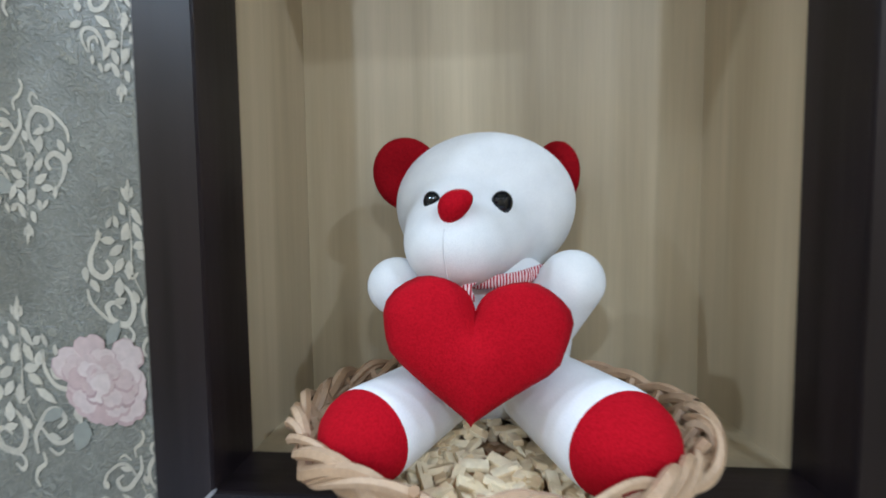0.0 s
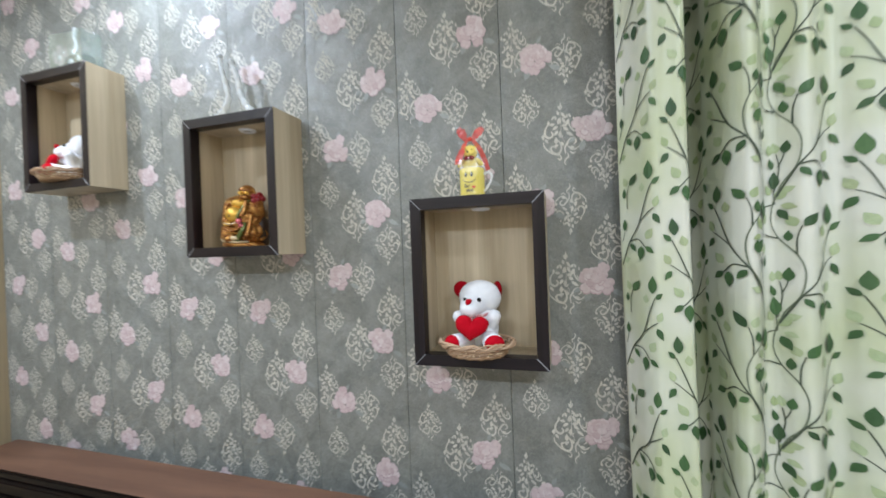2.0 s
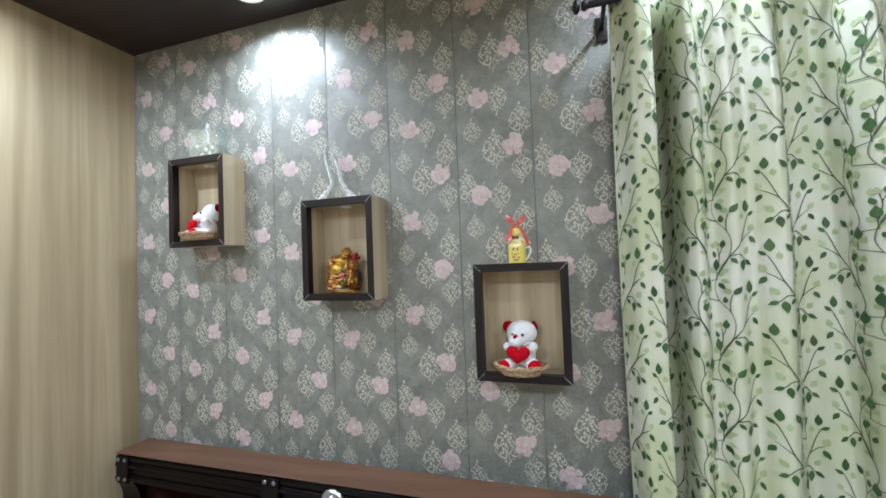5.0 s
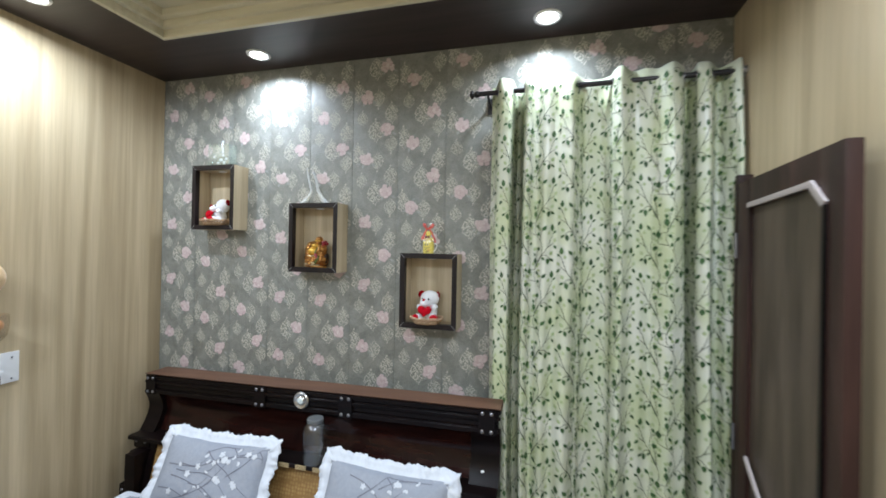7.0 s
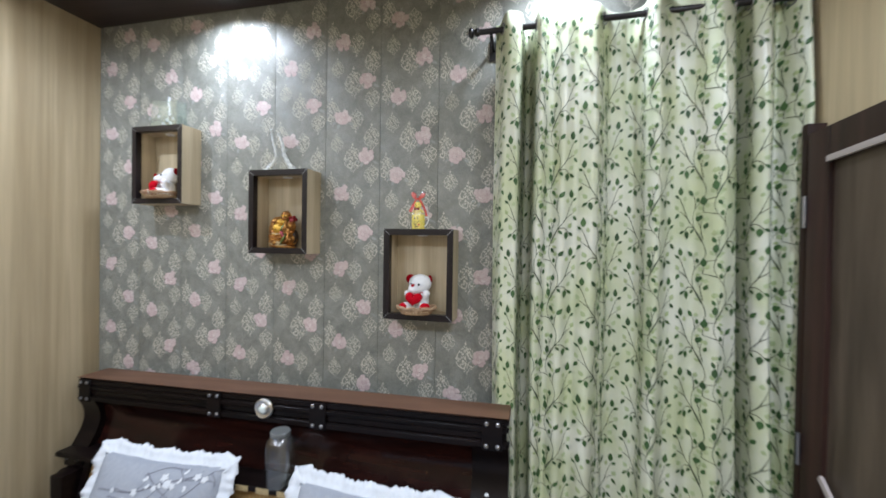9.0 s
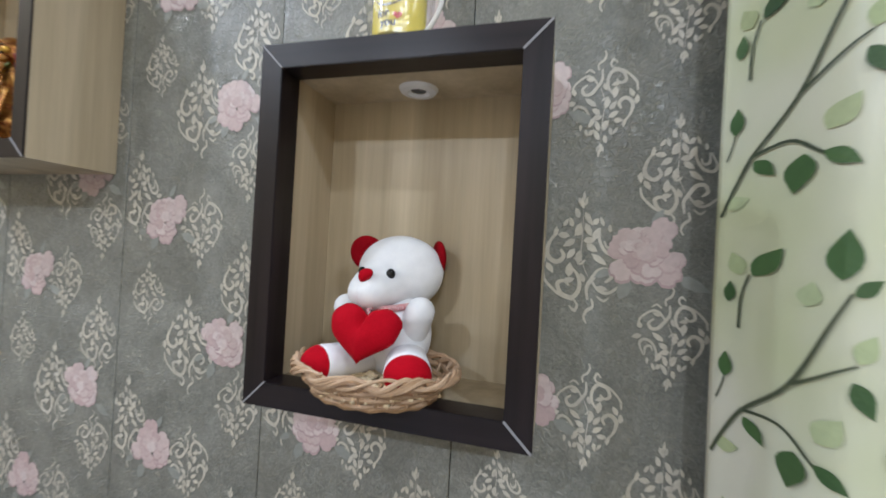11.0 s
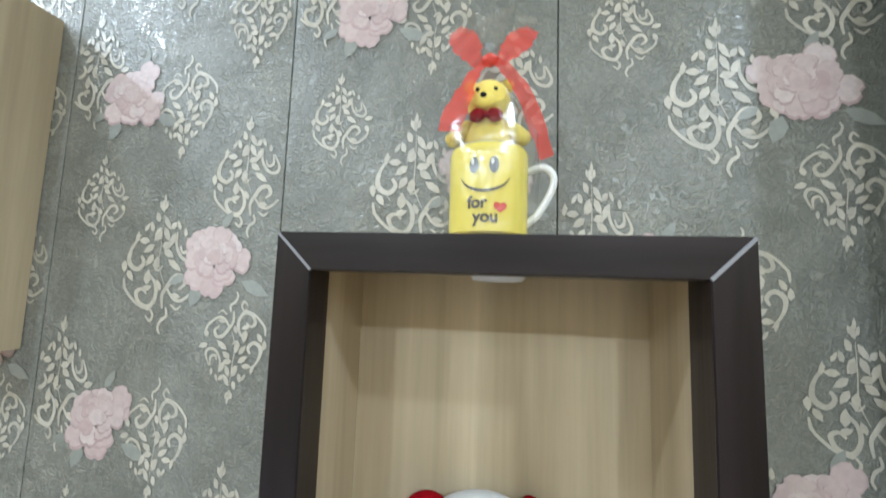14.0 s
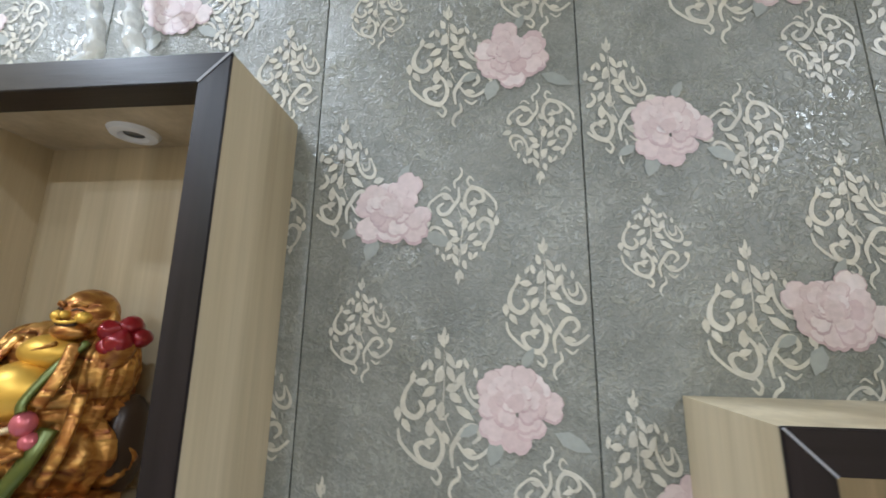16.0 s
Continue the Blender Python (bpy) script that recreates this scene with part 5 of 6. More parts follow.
for u0, u1 in ((0.0, 0.062), (0.938, 1.0)):  # stepped end posts
    hb_profile(u0, u1 - 0.01 if u0 == 0 else u1, [(-0.004, -0.10), (0.02, -0.15), (0.028, -0.20), (0.01, -0.26), (-0.03, -0.325)], "end_cheek", mahogany_dark, bed, "", 0.05)
    for i in range(5):
        y = -0.062 - 0.026 * i
        z = -0.335 - 0.078 * i
        blk = part("post_block", hb_bar(u0, u1, y, y + 0.12, z - 0.070, z, 0.006), mahogany_dark, bed)
        for du in (0.012, 0.044):
            p = hb_at(u0 + du, y - 0.003, z - 0.03)
            part("bolt", lathe([(0.009, 0.004), (0.007, 0.007), (0.001, 0.009)], 12), steel_dark, blk).matrix_basis = pose(p.x, p.y + 0.006, p.z, 90, 0, 0)
hb_profile(0.062, 0.938, [(-0.03, -0.345), (-0.055, -0.42), (-0.085, -0.55), (-0.11, -0.70)], "padded_panel", tan_weave, bed, "tan woven padded panel")
for u in (0.062, 0.225, 0.388, 0.60, 0.78, 0.915):  # black uprights
    hb_profile(u, u + 0.018, [(-0.045, -0.345), (-0.070, -0.42), (-0.10, -0.55), (-0.125, -0.70)], "upright", mahogany_dark, bed)
for k in range(3):  # gold inlay strips with dark breaks
    u = 0.447
    i = 0
    while u < 0.60:
        w_ = 0.028 if i % 2 == 0 else 0.018
        if i % 2 == 0:
            part("inlay", hb_bar(u, u + w_, -0.1005, -0.096, -0.3435 + 0.0072 * k, -0.3385 + 0.0072 * k, 0), gold_inlay, bed)
        u += w_
        i += 1
for uu, dz in ((0.025, -0.02), (0.397, -0.02), (0.641, -0.02), (0.973, -0.02), (0.397, -0.098), (0.641, -0.098), (0.973, -0.098), (0.025, -0.098)):
    for s in (-1, 1):
        p = hb_at(uu + s * 0.0095, 0.0, dz)
        part("bolt", lathe([(0.0085, 0.0), (0.0085, 0.003), (0.005, 0.006), (0.001, 0.007)], 12), steel_dark, bed, "dark domed bolt").matrix_basis = pose(p.x, p.y - 0.008, p.z, 90, 0, 0)
for uu in (0.397, 0.641, 0.973, 0.025):
    part("strap", hb_bar(uu - 0.018, uu + 0.018, -0.0085, 0.0, -0.115, -0.005, 0.003), mahogany_dark, bed)
p = hb_at(0.521, -0.016, -0.052)
ros = part("rosette", lathe([(0.042, 0.0), (0.042, 0.006), (0.036, 0.011), (0.030, 0.008), (0.024, 0.007), (0.021, 0.012), (0.014, 0.017), (0.001, 0.019)], 36), steel, bed, "round polished silver rosette")
ros.matrix_basis = pose(p.x, p.y + 0.012, p.z, 90, 0, 2)
part("rosette_glass", ball((0, 0, 0.010), (0.019, 0.019, 0.011), None, None, 24), material("rosette_pearl", (0.62, 0.68, 0.66), 0.12)[0], ros, "pale pearly centre")
p = hb_at(0.968, -0.03, -0.285)
part("switch_button", lathe([(0.014, 0), (0.014, 0.006), (0.010, 0.010), (0.001, 0.011)], 18), plastic_white, bed, "white round button").matrix_basis = pose(p.x - 0.005, p.y + 0.04, p.z, 90, 0, 0)
part("side_rail", box(-1.62, -1.585, -1.95, -0.05, 0.16, 0.40, 0.006), mahogany_dark, bed)
part("side_rail", box(0.325, 0.36, -1.95, -0.05, 0.16, 0.40, 0.006), mahogany_dark, bed)
part("foot_rail", box(-1.62, 0.36, -1.99, -1.95, 0.12, 0.44, 0.006), mahogany_dark, bed)
for x in (-1.63, 0.30):
    part("leg", box(x, x + 0.07, -1.99, -1.92, 0.0, 0.16, 0.005), mahogany_dark, bed)
    part("leg", box(x, x + 0.07, -0.05, 0.06, 0.0, 0.66, 0.005), mahogany_dark, bed)

MX0, MX1, MZ = -1.575, 0.315, 0.505
mattress = thing("mattress", "thick mattress on the bed under a printed sheet", "mattress")
part("core", box(MX0 + 0.01, MX1 - 0.01, -1.94, -0.08, 0.3, MZ - 0.006, 0.03), ruffle_cloth, mattress)


def bed_at(s, t, lift=0.0):
    """A point of the bed sheet: s across, t along."""
    x, y = MX0 + s, -0.085 - t
    e = min(s, MX1 - MX0 - s, t + 0.05)
    drop = 0.05 * math.exp(-max(e, 0) / 0.03)
    z = MZ - drop + 0.006 * noise.noise((x * 5, y * 5, 1)) + 0.004 * noise.noise((x * 14, y * 9, 4))
    return (x, y, z + lift)


bedsheet = thing("bed_sheet", "pale grey bed sheet with white blossom branch print", "bed sheet")
verts, faces = [], []
ns, nt = 90, 90
for i in range(nt + 1):
    for j in range(ns + 1):
        verts.append(bed_at((MX1 - MX0) * j / ns, 1.85 * i / nt))
for i in range(nt):
    for j in range(ns):
        a = i * (ns + 1) + j
        faces.append((a, a + ns + 1, a + ns + 2, a + 1))
sh = sheet("cloth", verts, faces, pillow_cloth, bedsheet, "", True)
sol = sh.modifiers.new("thickness", "SOLIDIFY")
sol.thickness, sol.offset = 0.004, -1.0


def blossom_print(surface, w, h, seed, count, parent, lift):
    """Grey branches with white five-petalled blossoms."""
    rng = random.Random(seed)
    white, grey = Print(surface, lift * 1.6), Print(surface, lift)
    for i in range(count):
        x, y = rng.uniform(0.05, w * 0.75), rng.uniform(0.1 * h, 0.9 * h)
        a = rng.uniform(-0.5, 0.5)
        pts = [(x, y)]
        for k in range(4):
            a += rng.uniform(-0.4, 0.4)
            q = (pts[-1][0] + 0.085 * math.cos(a), pts[-1][1] + 0.085 * math.sin(a))
            pts.append((min(max(q[0], 0.02), w - 0.02), min(max(q[1], 0.02), h - 0.02)))
        grey.line(pts, 0.0052, 0.0022)
        m = pts[2]
        side = (min(w - 0.02, m[0] + 0.05), min(h - 0.02, max(0.02, m[1] + rng.choice((-1, 1)) * 0.05)))
        grey.line([m, ((m[0] + side[0]) / 2 + 0.01, (m[1] + side[1]) / 2), side], 0.004, 0.0015)
        for c in (pts[1], pts[3], side, pts[4]):
            cx, cy = c[0] + rng.uniform(-0.015, 0.015), c[1] + rng.uniform(-0.015, 0.015)
            if not (0.03 < cx < w - 0.03 and 0.03 < cy < h - 0.03):
                continue
            r = rng.uniform(0.0075, 0.0115)
            for k in range(5 if rng.random() < 0.6 else 2):
                b_ = 2 * math.pi * k / 5 + i
                white.blob(cx + r * 0.8 * math.cos(b_), cy + r * 0.8 * math.sin(b_), r * 0.75, r * 0.52, b_, 8, k * 0.0001)
    grey.put("branch_print", branch_mat, parent)
    white.put("blossom_print", blossom_mat, parent)


blossom_print(lambda s, t, l_=0: bed_at(s, t, l_), MX1 - MX0, 0.9, 5, 26, bedsheet, 0.0025)


def pillow(place, tilt, turn, w, h, seed, label):
    t = thing("pillow", label, "pillow", (0, 0, 0), "pillows on the bed")
    t.matrix_basis = pose(*place, tilt, 0, turn)
    rng = random.Random(seed)

    def puff(u, v_):
        u, v_ = min(max(u, 0.0), 1.0), min(max(v_, 0.0), 1.0)
        e = (1 - abs(2 * u - 1) ** 3.2) * (1 - abs(2 * v_ - 1) ** 3.2)
        return 0.075 * max(e, 0) ** 0.55

    def pinch(s, q):
        """Sides drawn in between the corners, as a stuffed cover pulls them."""
        u, v_ = min(max(2 * s / w - 1, -1.1), 1.1), min(max(2 * q / h - 1, -1.1), 1.1)
        return (u * w / 2 * (1 - 0.055 * (1 - v_ * v_)), h / 2 + v_ * h / 2 * (1 - 0.10 * (1 - u * u)))

    def front(s, q, lift=0.0):
        u, v_ = s / w, q / h
        z = puff(u, v_) + 0.004 * noise.noise((s * 9 + seed, q * 9, 0)) + 0.003 * noise.noise((s * 22 + seed, q * 6, 3))
        return (*pinch(s, q), z + lift)

    nx_, ny_ = 40, 28
    verts, faces = [], []
    for side in (1, -1):
        b0 = len(verts)
        for i in range(ny_ + 1):
            for j in range(nx_ + 1):
                x, y, z = front(w * j / nx_, h * i / ny_)
                verts.append((x, y, z if side > 0 else -0.6 * puff(j / nx_, i / ny_)))
        for i in range(ny_):
            for j in range(nx_):
                a = b0 + i * (nx_ + 1) + j
                q = (a, a + 1, a + nx_ + 2, a + nx_ + 1)
                faces.append(q if side > 0 else q[::-1])
    sheet("body", verts, faces, pillow_cloth, t, "", True)
    blossom_print(lambda s, q, l_=0: front(s, q, l_), w, h, seed, 11, t, 0.0016)
    # gathered ruffle round the edge
    verts, faces = [], []
    per = [(x, 0.0, 0, -1) for x in np.linspace(0, w, 90)[:-1]] + [(w, y, 1, 0) for y in np.linspace(0, h, 56)[:-1]] + [(x, h, 0, 1) for x in np.linspace(w, 0, 90)[:-1]] + [(0, y, -1, 0) for y in np.linspace(h, 0, 56)[:-1]]
    cnt = len(per)
    for i, (x, y, ox, oy) in enumerate(per):
        wv_ = 0.0035 * math.sin(i * 0.83 + 2 * math.sin(i * 0.19)) + 0.006 * math.sin(i * 0.31 + seed)
        out_ = 0.043 + 0.004 * math.sin(i * 0.33 + seed) + 0.004 * abs(math.sin(i * 0.55 + math.sin(i * 0.13))) + 0.0045 * rng.uniform(-1, 1)
        dx, dy = ox, oy
        cx, cy = x / w * 2 - 1, y / h * 2 - 1
        if abs(cx) > 0.9 and abs(cy) > 0.86:
            dx, dy = math.copysign(0.75, cx), math.copysign(0.75, cy)
        for f, k in ((-0.016, 0.0), (0.0, 0.2), (0.5, 0.8), (1.0, 1.0)):
            o = f if f < 0 else out_ * f
            px_, py_ = pinch(x, y)
            verts.append((px_ + dx * o, py_ + dy * o, 0.006 + wv_ * k + (0.012 if f < 0 else 0)))
    for i in range(cnt):
        j = (i + 1) % cnt
        for k in range(3):
            faces.append((i * 4 + k, i * 4 + k + 1, j * 4 + k + 1, j * 4 + k))
    r = sheet("ruffle", verts, faces, ruffle_cloth, t, "white gathered lace ruffle", True)
    so = r.modifiers.new("thickness", "SOLIDIFY")
    so.thickness = 0.003


pillow((-0.983, -0.190, 0.540), 63, 2, 0.605, 0.325, 3, "grey blossom-print pillow with white ruffle leaning on headboard")
pillow((-0.085, -0.200, 0.540), 63, -3, 0.600, 0.325, 8, "grey blossom-print pillow with white ruffle beside the jar")

jp = hb_at(0.585, -0.050, -0.322)
jar = thing("jar", "clear plastic jar with lid on the headboard ledge", "jar", (jp.x - 0.02, jp.y, jp.z))
part("body", lathe([(0.052, 0.0), (0.057, 0.004), (0.057, 0.160), (0.052, 0.178), (0.040, 0.190), (0.040, 0.196)], 32, cap=False), jar_mat, jar)
part("bottom", lathe([(0.001, 0.001), (0.046, 0.0012), (0.046, 0.004)], 28), jar_mat, jar)
part("lid", lathe([(0.038, 0.192), (0.039, 0.194), (0.039, 0.208), (0.036, 0.211), (0.001, 0.211)], 28), material("lid_clear_white", (0.13, 0.135, 0.135), 0.25)[0], jar, "pale translucent lid")


# ---- switchboard and hanging toys on the laminate wall ----
SY1, SY0, SZ0, SZ1 = -0.420, -0.70, 1.160, 1.300
board = thing("switchboard", "white plastic switchboard on laminate wall with plug", "switchboard", (0, 0, 0))
part("plate", box(LEFT, LEFT + 0.010, SY0, SY1, SZ0, SZ1, 0.003), plastic_white, board)
part("module_strip", box(LEFT + 0.010, LEFT + 0.016, SY0 + 0.05, SY1 - 0.065, SZ0 + 0.025, SZ1 - 0.035, 0.002), plastic_white, board)
for i in range(4):
    y = SY1 - 0.085 - 0.042 * i
    part("switch_rocker" if i > 1 else "socket", box(LEFT + 0.016, LEFT + 0.019, y - 0.018, y + 0.018, SZ0 + 0.03, SZ1 - 0.04, 0.002), plastic_white, board)
for z in (SZ0 + 0.018, SZ1 - 0.024):
    part("screw", lathe([(0.004, 0), (0.004, 0.002), (0.001, 0.003)], 10), steel_dark, board).matrix_basis = pose(LEFT + 0.0098, SY1 - 0.028, z, 0, 90, 0)
part("socket_hole", box(LEFT + 0.0185, LEFT + 0.020, SY1 - 0.140, SY1 - 0.120, SZ0 + 0.045, SZ0 + 0.062, 0.001), plastic_black, board)
plug = thing("charger_cable", "grey cable with white plug in the switchboard", "cable")
part("plug", box(LEFT + 0.019, LEFT + 0.042, SY1 - 0.100, SY1 - 0.072, SZ0 + 0.045, SZ0 + 0.068, 0.005), plastic_white, plug, "white plug")
part("cord", tube(smooth_path([(LEFT + 0.040, SY1 - 0.086, SZ0 + 0.048), (LEFT + 0.044, SY1 - 0.095, SZ0 - 0.01), (LEFT + 0.03, SY1 - 0.17, SZ0 - 0.08), (LEFT + 0.012, SY1 - 0.26, SZ0 - 0.13), (LEFT + 0.010, SY1 - 0.34, SZ0 - 0.2), (LEFT + 0.006, SY1 - 0.36, 0.45)], 8), 0.0028, 8), cable_mat, plug)

toy = thing("hanging_soft_toy", "peach plush toy in clear bowl-shaped wrap hung on wall", "soft toy", (LEFT, -0.61, 1.315))
part("head", ball((0.075, 0.0, 0.335), (0.074, 0.095, 0.088), None, None, 32), plush_peach, toy)
part("body", ball((0.070, -0.02, 0.115), (0.066, 0.095, 0.070), None, None, 28), plush_orange, toy, "orange plush body")
part("paw", ball((0.098, 0.052, 0.130), (0.026, 0.032, 0.028), None, None, 18), plush_orange, toy)
part("hanging_cord", tube([(0.004, -0.03, 0.1), (0.004, -0.03, 0.43)], 0.003, 8), cable_mat, toy)
part("cord_link", tube([(0.06, -0.03, 0.16), (0.06, -0.03, 0.28)], 0.006, 8), plush_peach, toy)
bw_ = part("clear_bowl", lathe([(0.02, 0.03), (0.07, 0.045), (0.098, 0.085), (0.105, 0.135), (0.102, 0.175)], 32, None, (0, 0, 0), 0, False), bowl_mat, toy, "clear plastic bowl wrap")
bw_.matrix_basis = pose(0.075, -0.005, 0) @ Matrix.Diagonal((0.7, 1.12, 1, 1))
bw_.visible_shadow = False
part("star_patch", box(0.128, 0.131, -0.03, 0.02, 0.09, 0.115, 0.001), plastic_white, toy, "white patch")


# ---- printed wall panels ----
PW, GX = 0.268, -0.470
PZ = 0.343


def stroke(pts, w):
    """A brush stroke through points, tapered at both ends, as pairs of edges."""
    path = smooth_path([(x, z, 0) for x, z in pts], 4)
    out, prev, m = [], None, len(path) - 1
    for i, p in enumerate(path):
        d = (path[min(i + 1, m)] - path[max(i - 1, 0)]).normalized()
        t = i / m
        h = w * (0.22 + 0.78 * math.sin(math.pi * (0.08 + 0.84 * t)) ** 0.8) / 2
        q = [(p.x - d.y * h * s, p.y + d.x * h * s) for s in (-1, 1)]
        if prev:
            out.append((prev, q))
        prev = q
    return out


def medallion_shapes():
    """A teardrop damask motif, 1 wide and 1.63 high: scrollwork strokes and leaves."""
    R = radians
    strokes = [stroke(p, 0.70 * w) for p, w in (
        ([(-0.35, 0.38), (-0.43, 0.20), (-0.41, 0.03), (-0.30, -0.05), (-0.22, 0.03), (-0.27, 0.12)], 0.085),
        ([(0.24, 0.42), (0.21, 0.26), (0.27, 0.11), (0.38, 0.07), (0.45, 0.16), (0.42, 0.33)], 0.065),
        ([(0.40, 0.33), (0.37, 0.20), (0.29, 0.17), (0.27, 0.25)], 0.055),
        ([(-0.46, -0.16), (-0.43, -0.32), (-0.31, -0.47), (-0.13, -0.54)], 0.06),
        ([(-0.14, -0.10), (-0.05, -0.22), (-0.04, -0.38), (-0.13, -0.50), (-0.27, -0.46), (-0.30, -0.34), (-0.22, -0.29), (-0.16, -0.35)], 0.08),
        ([(0.07, -0.52), (0.05, -0.36), (0.11, -0.24), (0.19, -0.13), (0.28, -0.12), (0.32, -0.21), (0.25, -0.28)], 0.08),
        ([(0.10, -0.27), (0.20, -0.39), (0.32, -0.41), (0.43, -0.30), (0.47, -0.16)], 0.06),
        ([(-0.12, -0.52), (-0.07, -0.60), (-0.12, -0.67), (-0.19, -0.61)], 0.06),
        ([(0.12, -0.50), (0.15, -0.60), (0.07, -0.66), (0.03, -0.75), (0.08, -0.82)], 0.065),
        ([(0.0, 0.64), (-0.01, 0.3), (-0.02, 0.02), (0.06, -0.22)], 0.02),
        ([(0.18, -0.46), (0.28, -0.52), (0.34, -0.47)], 0.045),
        ([(-0.10, 0.02), (-0.03, -0.06), (0.03, 0.0)], 0.04))]
    leaves = [(x, z, ln, w, R(a)) for x, z, ln, w, a in (
        (0.0, 0.75, 0.15, 0.08, 84), (0.025, 0.70, 0.13, 0.07, 62), (-0.06, 0.71, 0.12, 0.065, 118), (-0.05, 0.68, 0.15, 0.10, 80), (0.0, 0.66, 0.15, 0.08, 105), (-0.06, 0.54, 0.16, 0.10, 125), (0.02, 0.62, 0.22, 0.10, -55), (-0.15, 0.42, 0.15, 0.08, 120), (-0.03, 0.48, 0.20, 0.10, -115),
        (0.03, 0.48, 0.20, 0.10, -65), (0.14, 0.46, 0.14, 0.08, 35), (-0.18, 0.30, 0.18, 0.09, 175), (-0.10, 0.26, 0.18, 0.10, 215), (-0.08, 0.30, 0.15, 0.10, 70), (0.0, 0.24, 0.17, 0.10, 10),
        (0.04, 0.20, 0.16, 0.10, -35), (-0.04, 0.12, 0.20, 0.09, -95), (-0.10, 0.14, 0.17, 0.09, 240), (0.10, 0.08, 0.22, 0.09, -40), (0.13, 0.26, 0.18, 0.09, 60), (-0.47, 0.06, 0.16, 0.08, -85),
        (-0.42, -0.06, 0.16, 0.08, -60), (-0.16, -0.24, 0.20, 0.10, 85), (-0.22, -0.30, 0.14, 0.08, 20), (0.40, 0.00, 0.16, 0.09, 20), (0.42, -0.10, 0.14, 0.08, -70), (0.30, 0.44, 0.13, 0.07, 100),
        (-0.30, 0.42, 0.13, 0.07, 60), (0.02, -0.30, 0.14, 0.07, 110), (0.16, -0.34, 0.15, 0.07, -15), (-0.37, 0.28, 0.15, 0.07, 100), (0.36, 0.36, 0.12, 0.06, 70))]
    return strokes, leaves


MQ, ML = medallion_shapes()


class Flat:
    """Printed shapes on an upright panel face."""

    def __init__(self, y):
        self.y, self.verts, self.faces, self.n, self.k = y, [], [], 0, 0

    def poly(self, pts, y=None):
        b0 = len(self.verts)
        self.verts += [(x, self.y if y is None else y, z) for x, z in pts]
        self.faces.append(tuple(range(b0, b0 + len(pts))))

    def strip(self, quads, f):
        b0 = len(self.verts)
        y = self.y - 0.00002 * (self.k % 12)
        for q in [quads[0][0]] + [q for _, q in quads]:
            for p in q:
                x, z = f(p)
                self.verts.append((x, y, z))
        for i in range(len(quads)):
            a = b0 + 2 * i
            self.faces.append((a, a + 2, a + 3, a + 1))

    def medallion(self, cx, cz, w, h, flip, lean=0.0):
        sx, sz = w * (-1 if flip else 1), h / 1.63 * (-1 if flip else 1)

        def taper(z):
            """Narrows the motif to a point above, and less so below."""
            return 1.10 * (1 - 0.52 * (max(0.0, z) / 0.85) ** 1.2 if z > 0 else 1 - 0.36 * max(0.0, -z - 0.28) / 0.54)

        f = lambda p: (cx + p[0] * sx * taper(p[1]) + lean * p[1] * sz, cz + p[1] * sz)
        for q in MQ:
            self.k += 1
            self.strip(q, f)
        for i, (x, z, ln, wd, a) in enumerate(ML):
            ca, sa = math.cos(a), math.sin(a)
            self.poly([f((x + u * ln * ca - v_ * wd * sa, z + u * ln * sa + v_ * wd * ca)) for u, v_ in ((0, 0), (0.3, -0.45), (0.65, -0.4), (1, 0), (0.65, 0.4), (0.3, 0.45))], self.y - 0.0003 - 0.000008 * i)

    def petal(self, cx, cz, r, wid, a, y):
        ca, sa = math.cos(a), math.sin(a)
        pts = [(cx + r * u * ca - wid * v_ * sa, cz + r * u * sa + wid * v_ * ca) for u, v_ in ((0, 0), (0.35, -0.42), (0.75, -0.52), (0.95, -0.38), (1.04, -0.17), (0.97, -0.02), (1.06, 0.15), (0.97, 0.36), (0.72, 0.52), (0.35, 0.42))]
        self.poly(pts, y)


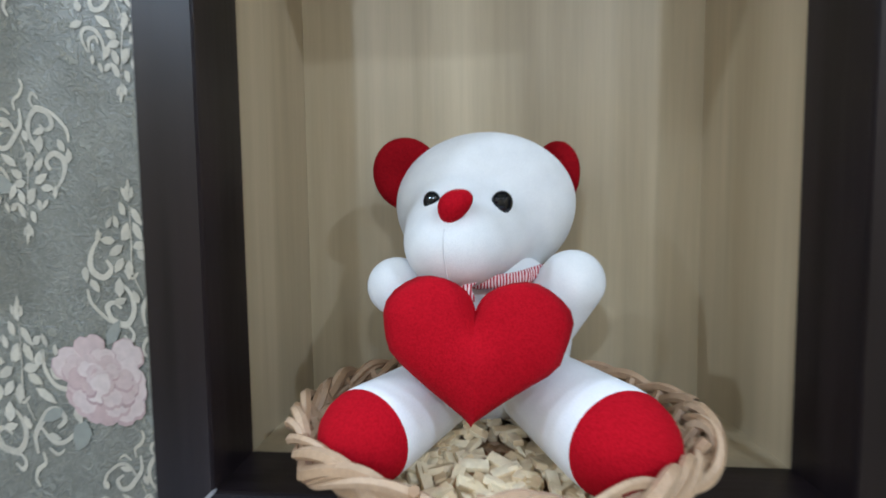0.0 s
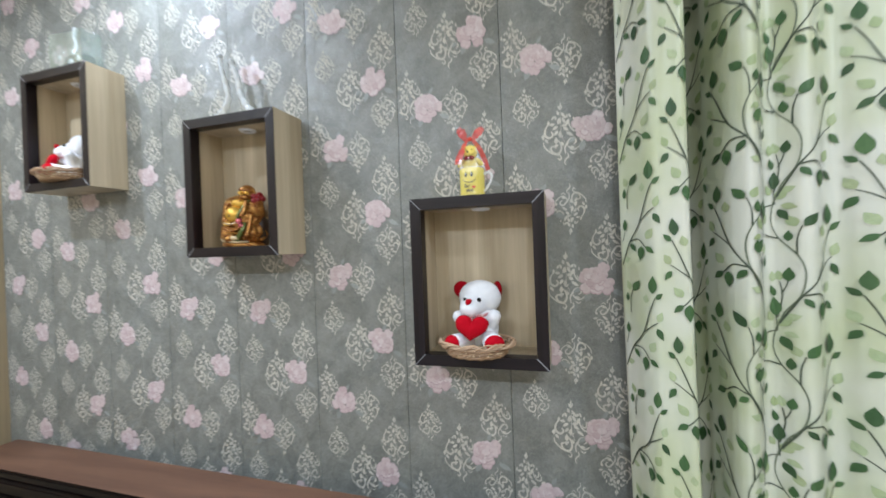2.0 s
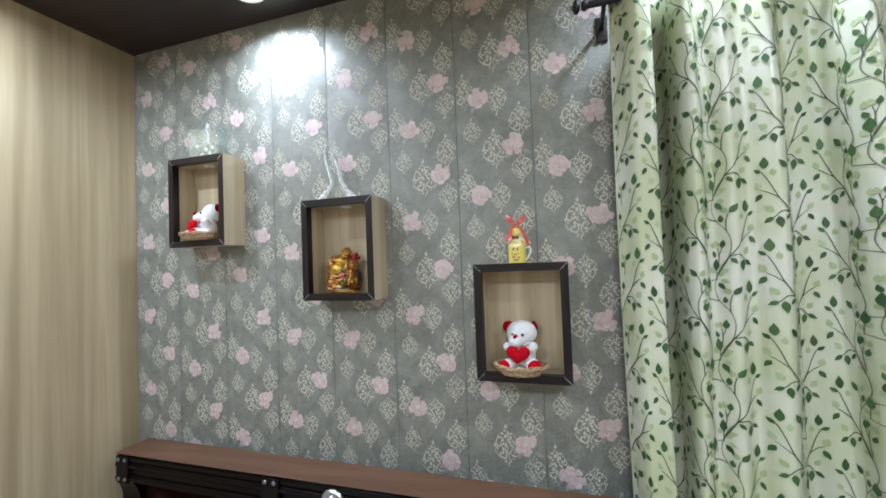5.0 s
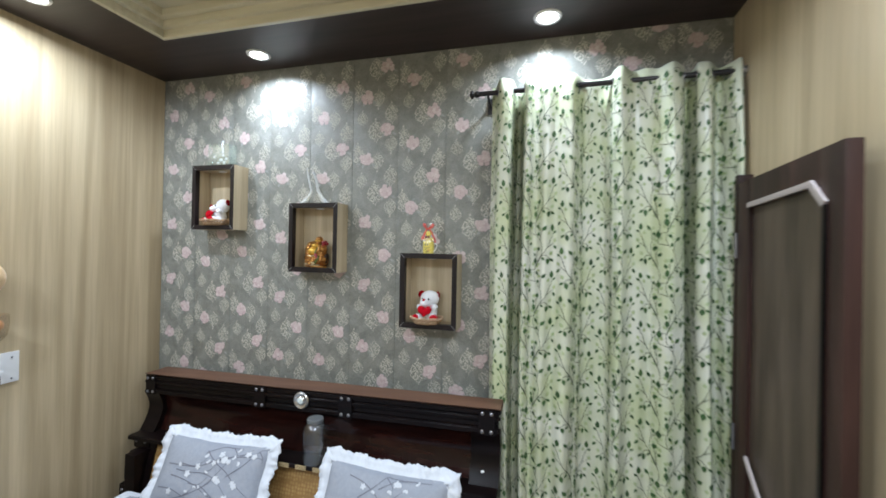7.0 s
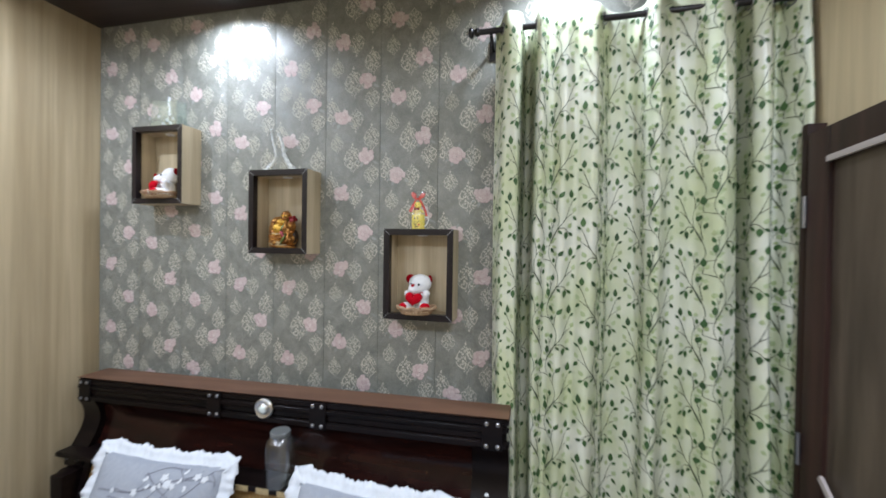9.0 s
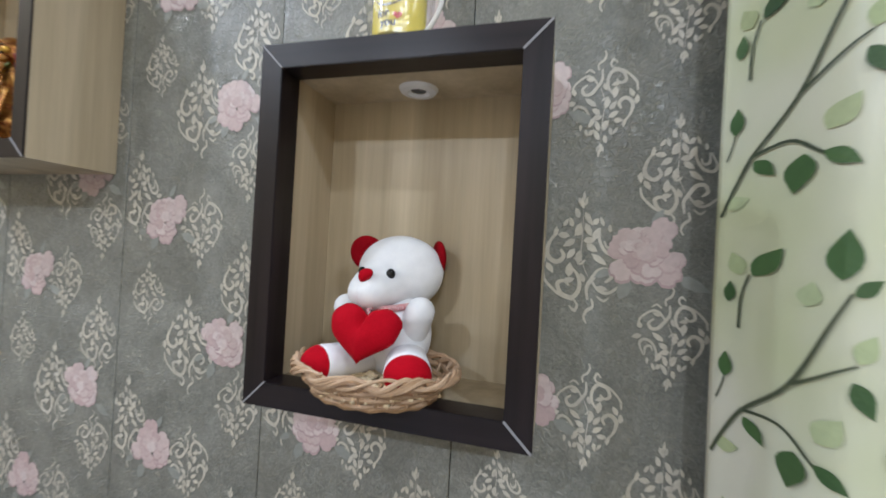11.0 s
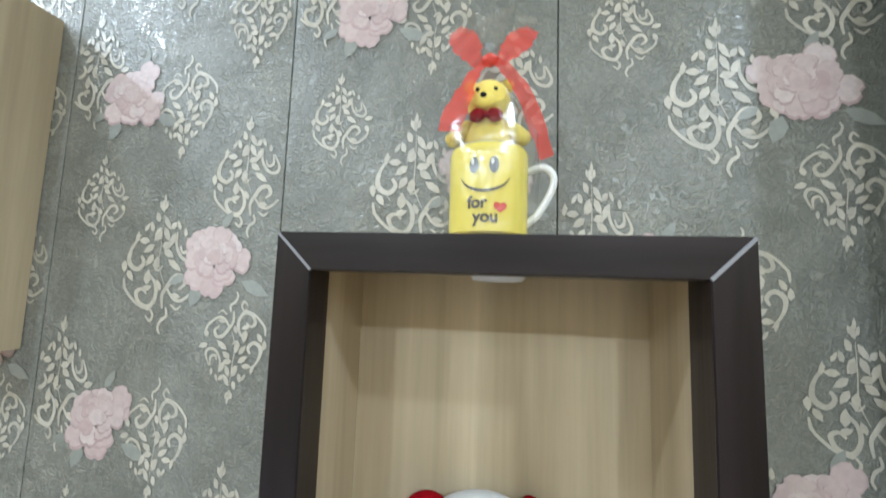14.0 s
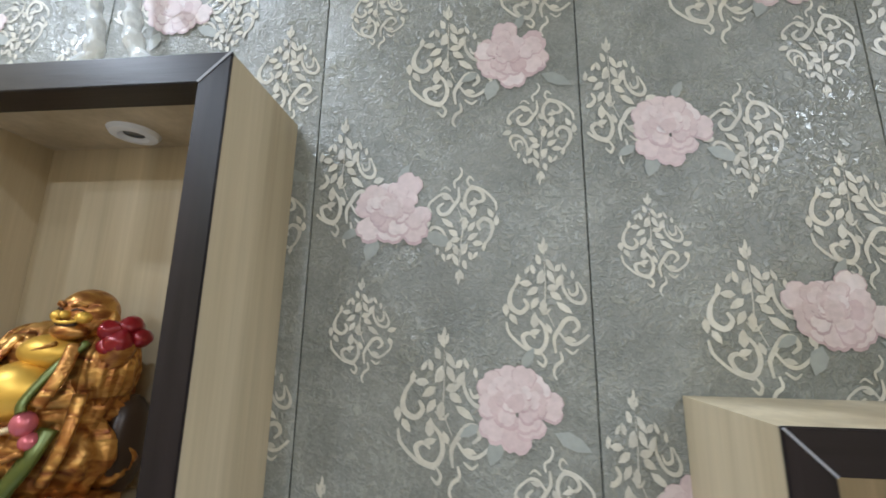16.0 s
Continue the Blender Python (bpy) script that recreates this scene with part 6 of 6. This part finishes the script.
def rose(fl, edge, grey, cx, cz, s, mirror):
    """A peony of layered ruffled petals, about 0.072 wide, with deeper pink between them."""
    rng = random.Random(s * 7 + 3)
    k = 0
    for ring, (cnt, r0, r, w) in enumerate(((7, 0.012, 0.023, 0.026), (7, 0.009, 0.019, 0.022), (6, 0.006, 0.016, 0.017), (5, 0.003, 0.012, 0.013), (4, 0.001, 0.008, 0.009), (3, 0.0, 0.005, 0.006))):
        for i in range(cnt):
            a = 2 * math.pi * i / cnt + ring * 0.6 + rng.uniform(-0.28, 0.28)
            ox = cx + (r0 * 1.2 * math.cos(a) - ring * 0.0013) * mirror + rng.uniform(-0.001, 0.001)
            oz = cz + r0 * 0.88 * math.sin(a) + ring * 0.0018 + rng.uniform(-0.001, 0.001)
            g = rng.uniform(0.72, 1.34) if ring < 2 else rng.uniform(0.82, 1.16)
            b_ = a + rng.uniform(-0.35, 0.35)
            y = fl.y - 0.000012 * k
            edge.petal(ox, oz, r * g, w, b_, y)
            fl.petal(ox + 0.0009 * math.cos(a), oz + 0.0013, r * g * 0.93, w * 0.90, b_, y - 0.000006)
            k += 1
    for j in range(5):  # heart of the bloom
        a = 1.26 * j
        fl.petal(cx - 0.006 * mirror - 0.004 * math.cos(a), cz + 0.0095 - 0.004 * math.sin(a), 0.0105, 0.009, a, fl.y - 0.000012 * k - 0.00002 - 0.00001 * j)
    for j, a in enumerate((0.25, 2.2, 4.1)):  # petals folded over the middle
        fl.petal(cx - 0.001 * mirror - 0.008 * math.cos(a), cz + 0.003 - 0.008 * math.sin(a), 0.0165, 0.015, a, fl.y - 0.00060 - 0.00001 * j)
    for dx, dz, ln, w, a in ((0.030, -0.022, 0.034, 0.014, -25), (-0.016, -0.026, 0.026, 0.016, -110), (0.004, 0.030, 0.022, 0.010, 60), (-0.034, -0.018, 0.020, 0.010, -150)):
        a = radians(a if mirror > 0 else 180 - a)
        ca, sa = math.cos(a), math.sin(a)
        grey.poly([(cx + mirror * dx + u * ln * ca - v_ * w * sa, cz + dz + u * ln * sa + v_ * w * ca) for u, v_ in ((0, 0), (0.3, -0.45), (0.65, -0.4), (1, 0), (0.65, 0.4), (0.3, 0.45))])


def panel_print(z_low, z_high, z_a):
    """The print of one panel, from its left edge; z_a is the height of one peony of the first kind."""
    cream, grey, pink, deep = Flat(WALL - 0.00035), Flat(WALL - 0.0008), Flat(WALL - 0.0009), Flat(WALL - 0.0009)
    z = z_a + PZ * math.floor((z_low - z_a) / PZ)
    i = 0
    while z < z_high + 0.3:
        for dx, dz, w, h, flip in ((0.031, 0.030, 0.070, 0.132, False), (0.150, -0.012, 0.066, 0.112, True), (0.137, -0.186, 0.084, 0.138, False), (0.228, -0.262, 0.064, 0.104, True),
                                   (0.057, -0.116, 0.057, 0.092, False), (0.2285, -0.094, 0.074, 0.122, False)):
            if z_low + h / 2 < z + dz < z_high:
                cream.medallion(dx, z + dz, w, h, flip, 0.04 if flip else -0.03)
        for dx, dz, m in ((0.083, 0.0, 1), (0.2005, -0.177, 1)):
            if z_low + 0.04 < z + dz < z_high:
                rose(pink, deep, grey, dx, z + dz, i, m)
                i += 1
        z += PZ
    return cream, grey, pink, deep


SHIFT = {-6: -0.10, -5: -0.011, -4: -0.246, -3: -0.181, -2: -0.091, -1: -0.097, 0: 0.0, 1: 0.080, 2: 0.158, 3: 0.24, 4: 0.32, 5: 0.40, 6: 0.48}
for k in range(-6, 8):
    x0 = max(GX + PW * k, LEFT)
    x1 = min(GX + PW * (k + 1), RIGHT)
    if x1 - x0 < 0.01:
        continue
    pn = part("panel", box(x0 + 0.0004, x1 - 0.0004, WALL, WALL + 0.02, 0.0, CEIL + 0.05, 0.0022), wallpaper, wall_north)
    base = GX + PW * k
    cream, grey, pink, deep = panel_print(0.05, CEIL + 0.01, 1.957 + SHIFT.get(k, 0.0))
    for pr, nm, mt in ((cream, "medallion_print", scroll_mat), (grey, "leaf_print", greyleaf_mat), (deep, "peony_shade_print", petal_edge_mat), (pink, "peony_print", petal_mat)):
        fs = [f for f in pr.faces if all(x0 + 0.003 < pr.verts[i][0] + base < x1 - 0.003 for i in f)]
        ob = sheet(nm, [(x + base, y, z) for x, y, z in pr.verts], fs, mt, pn)
        tagged(ob, kind="stuff")
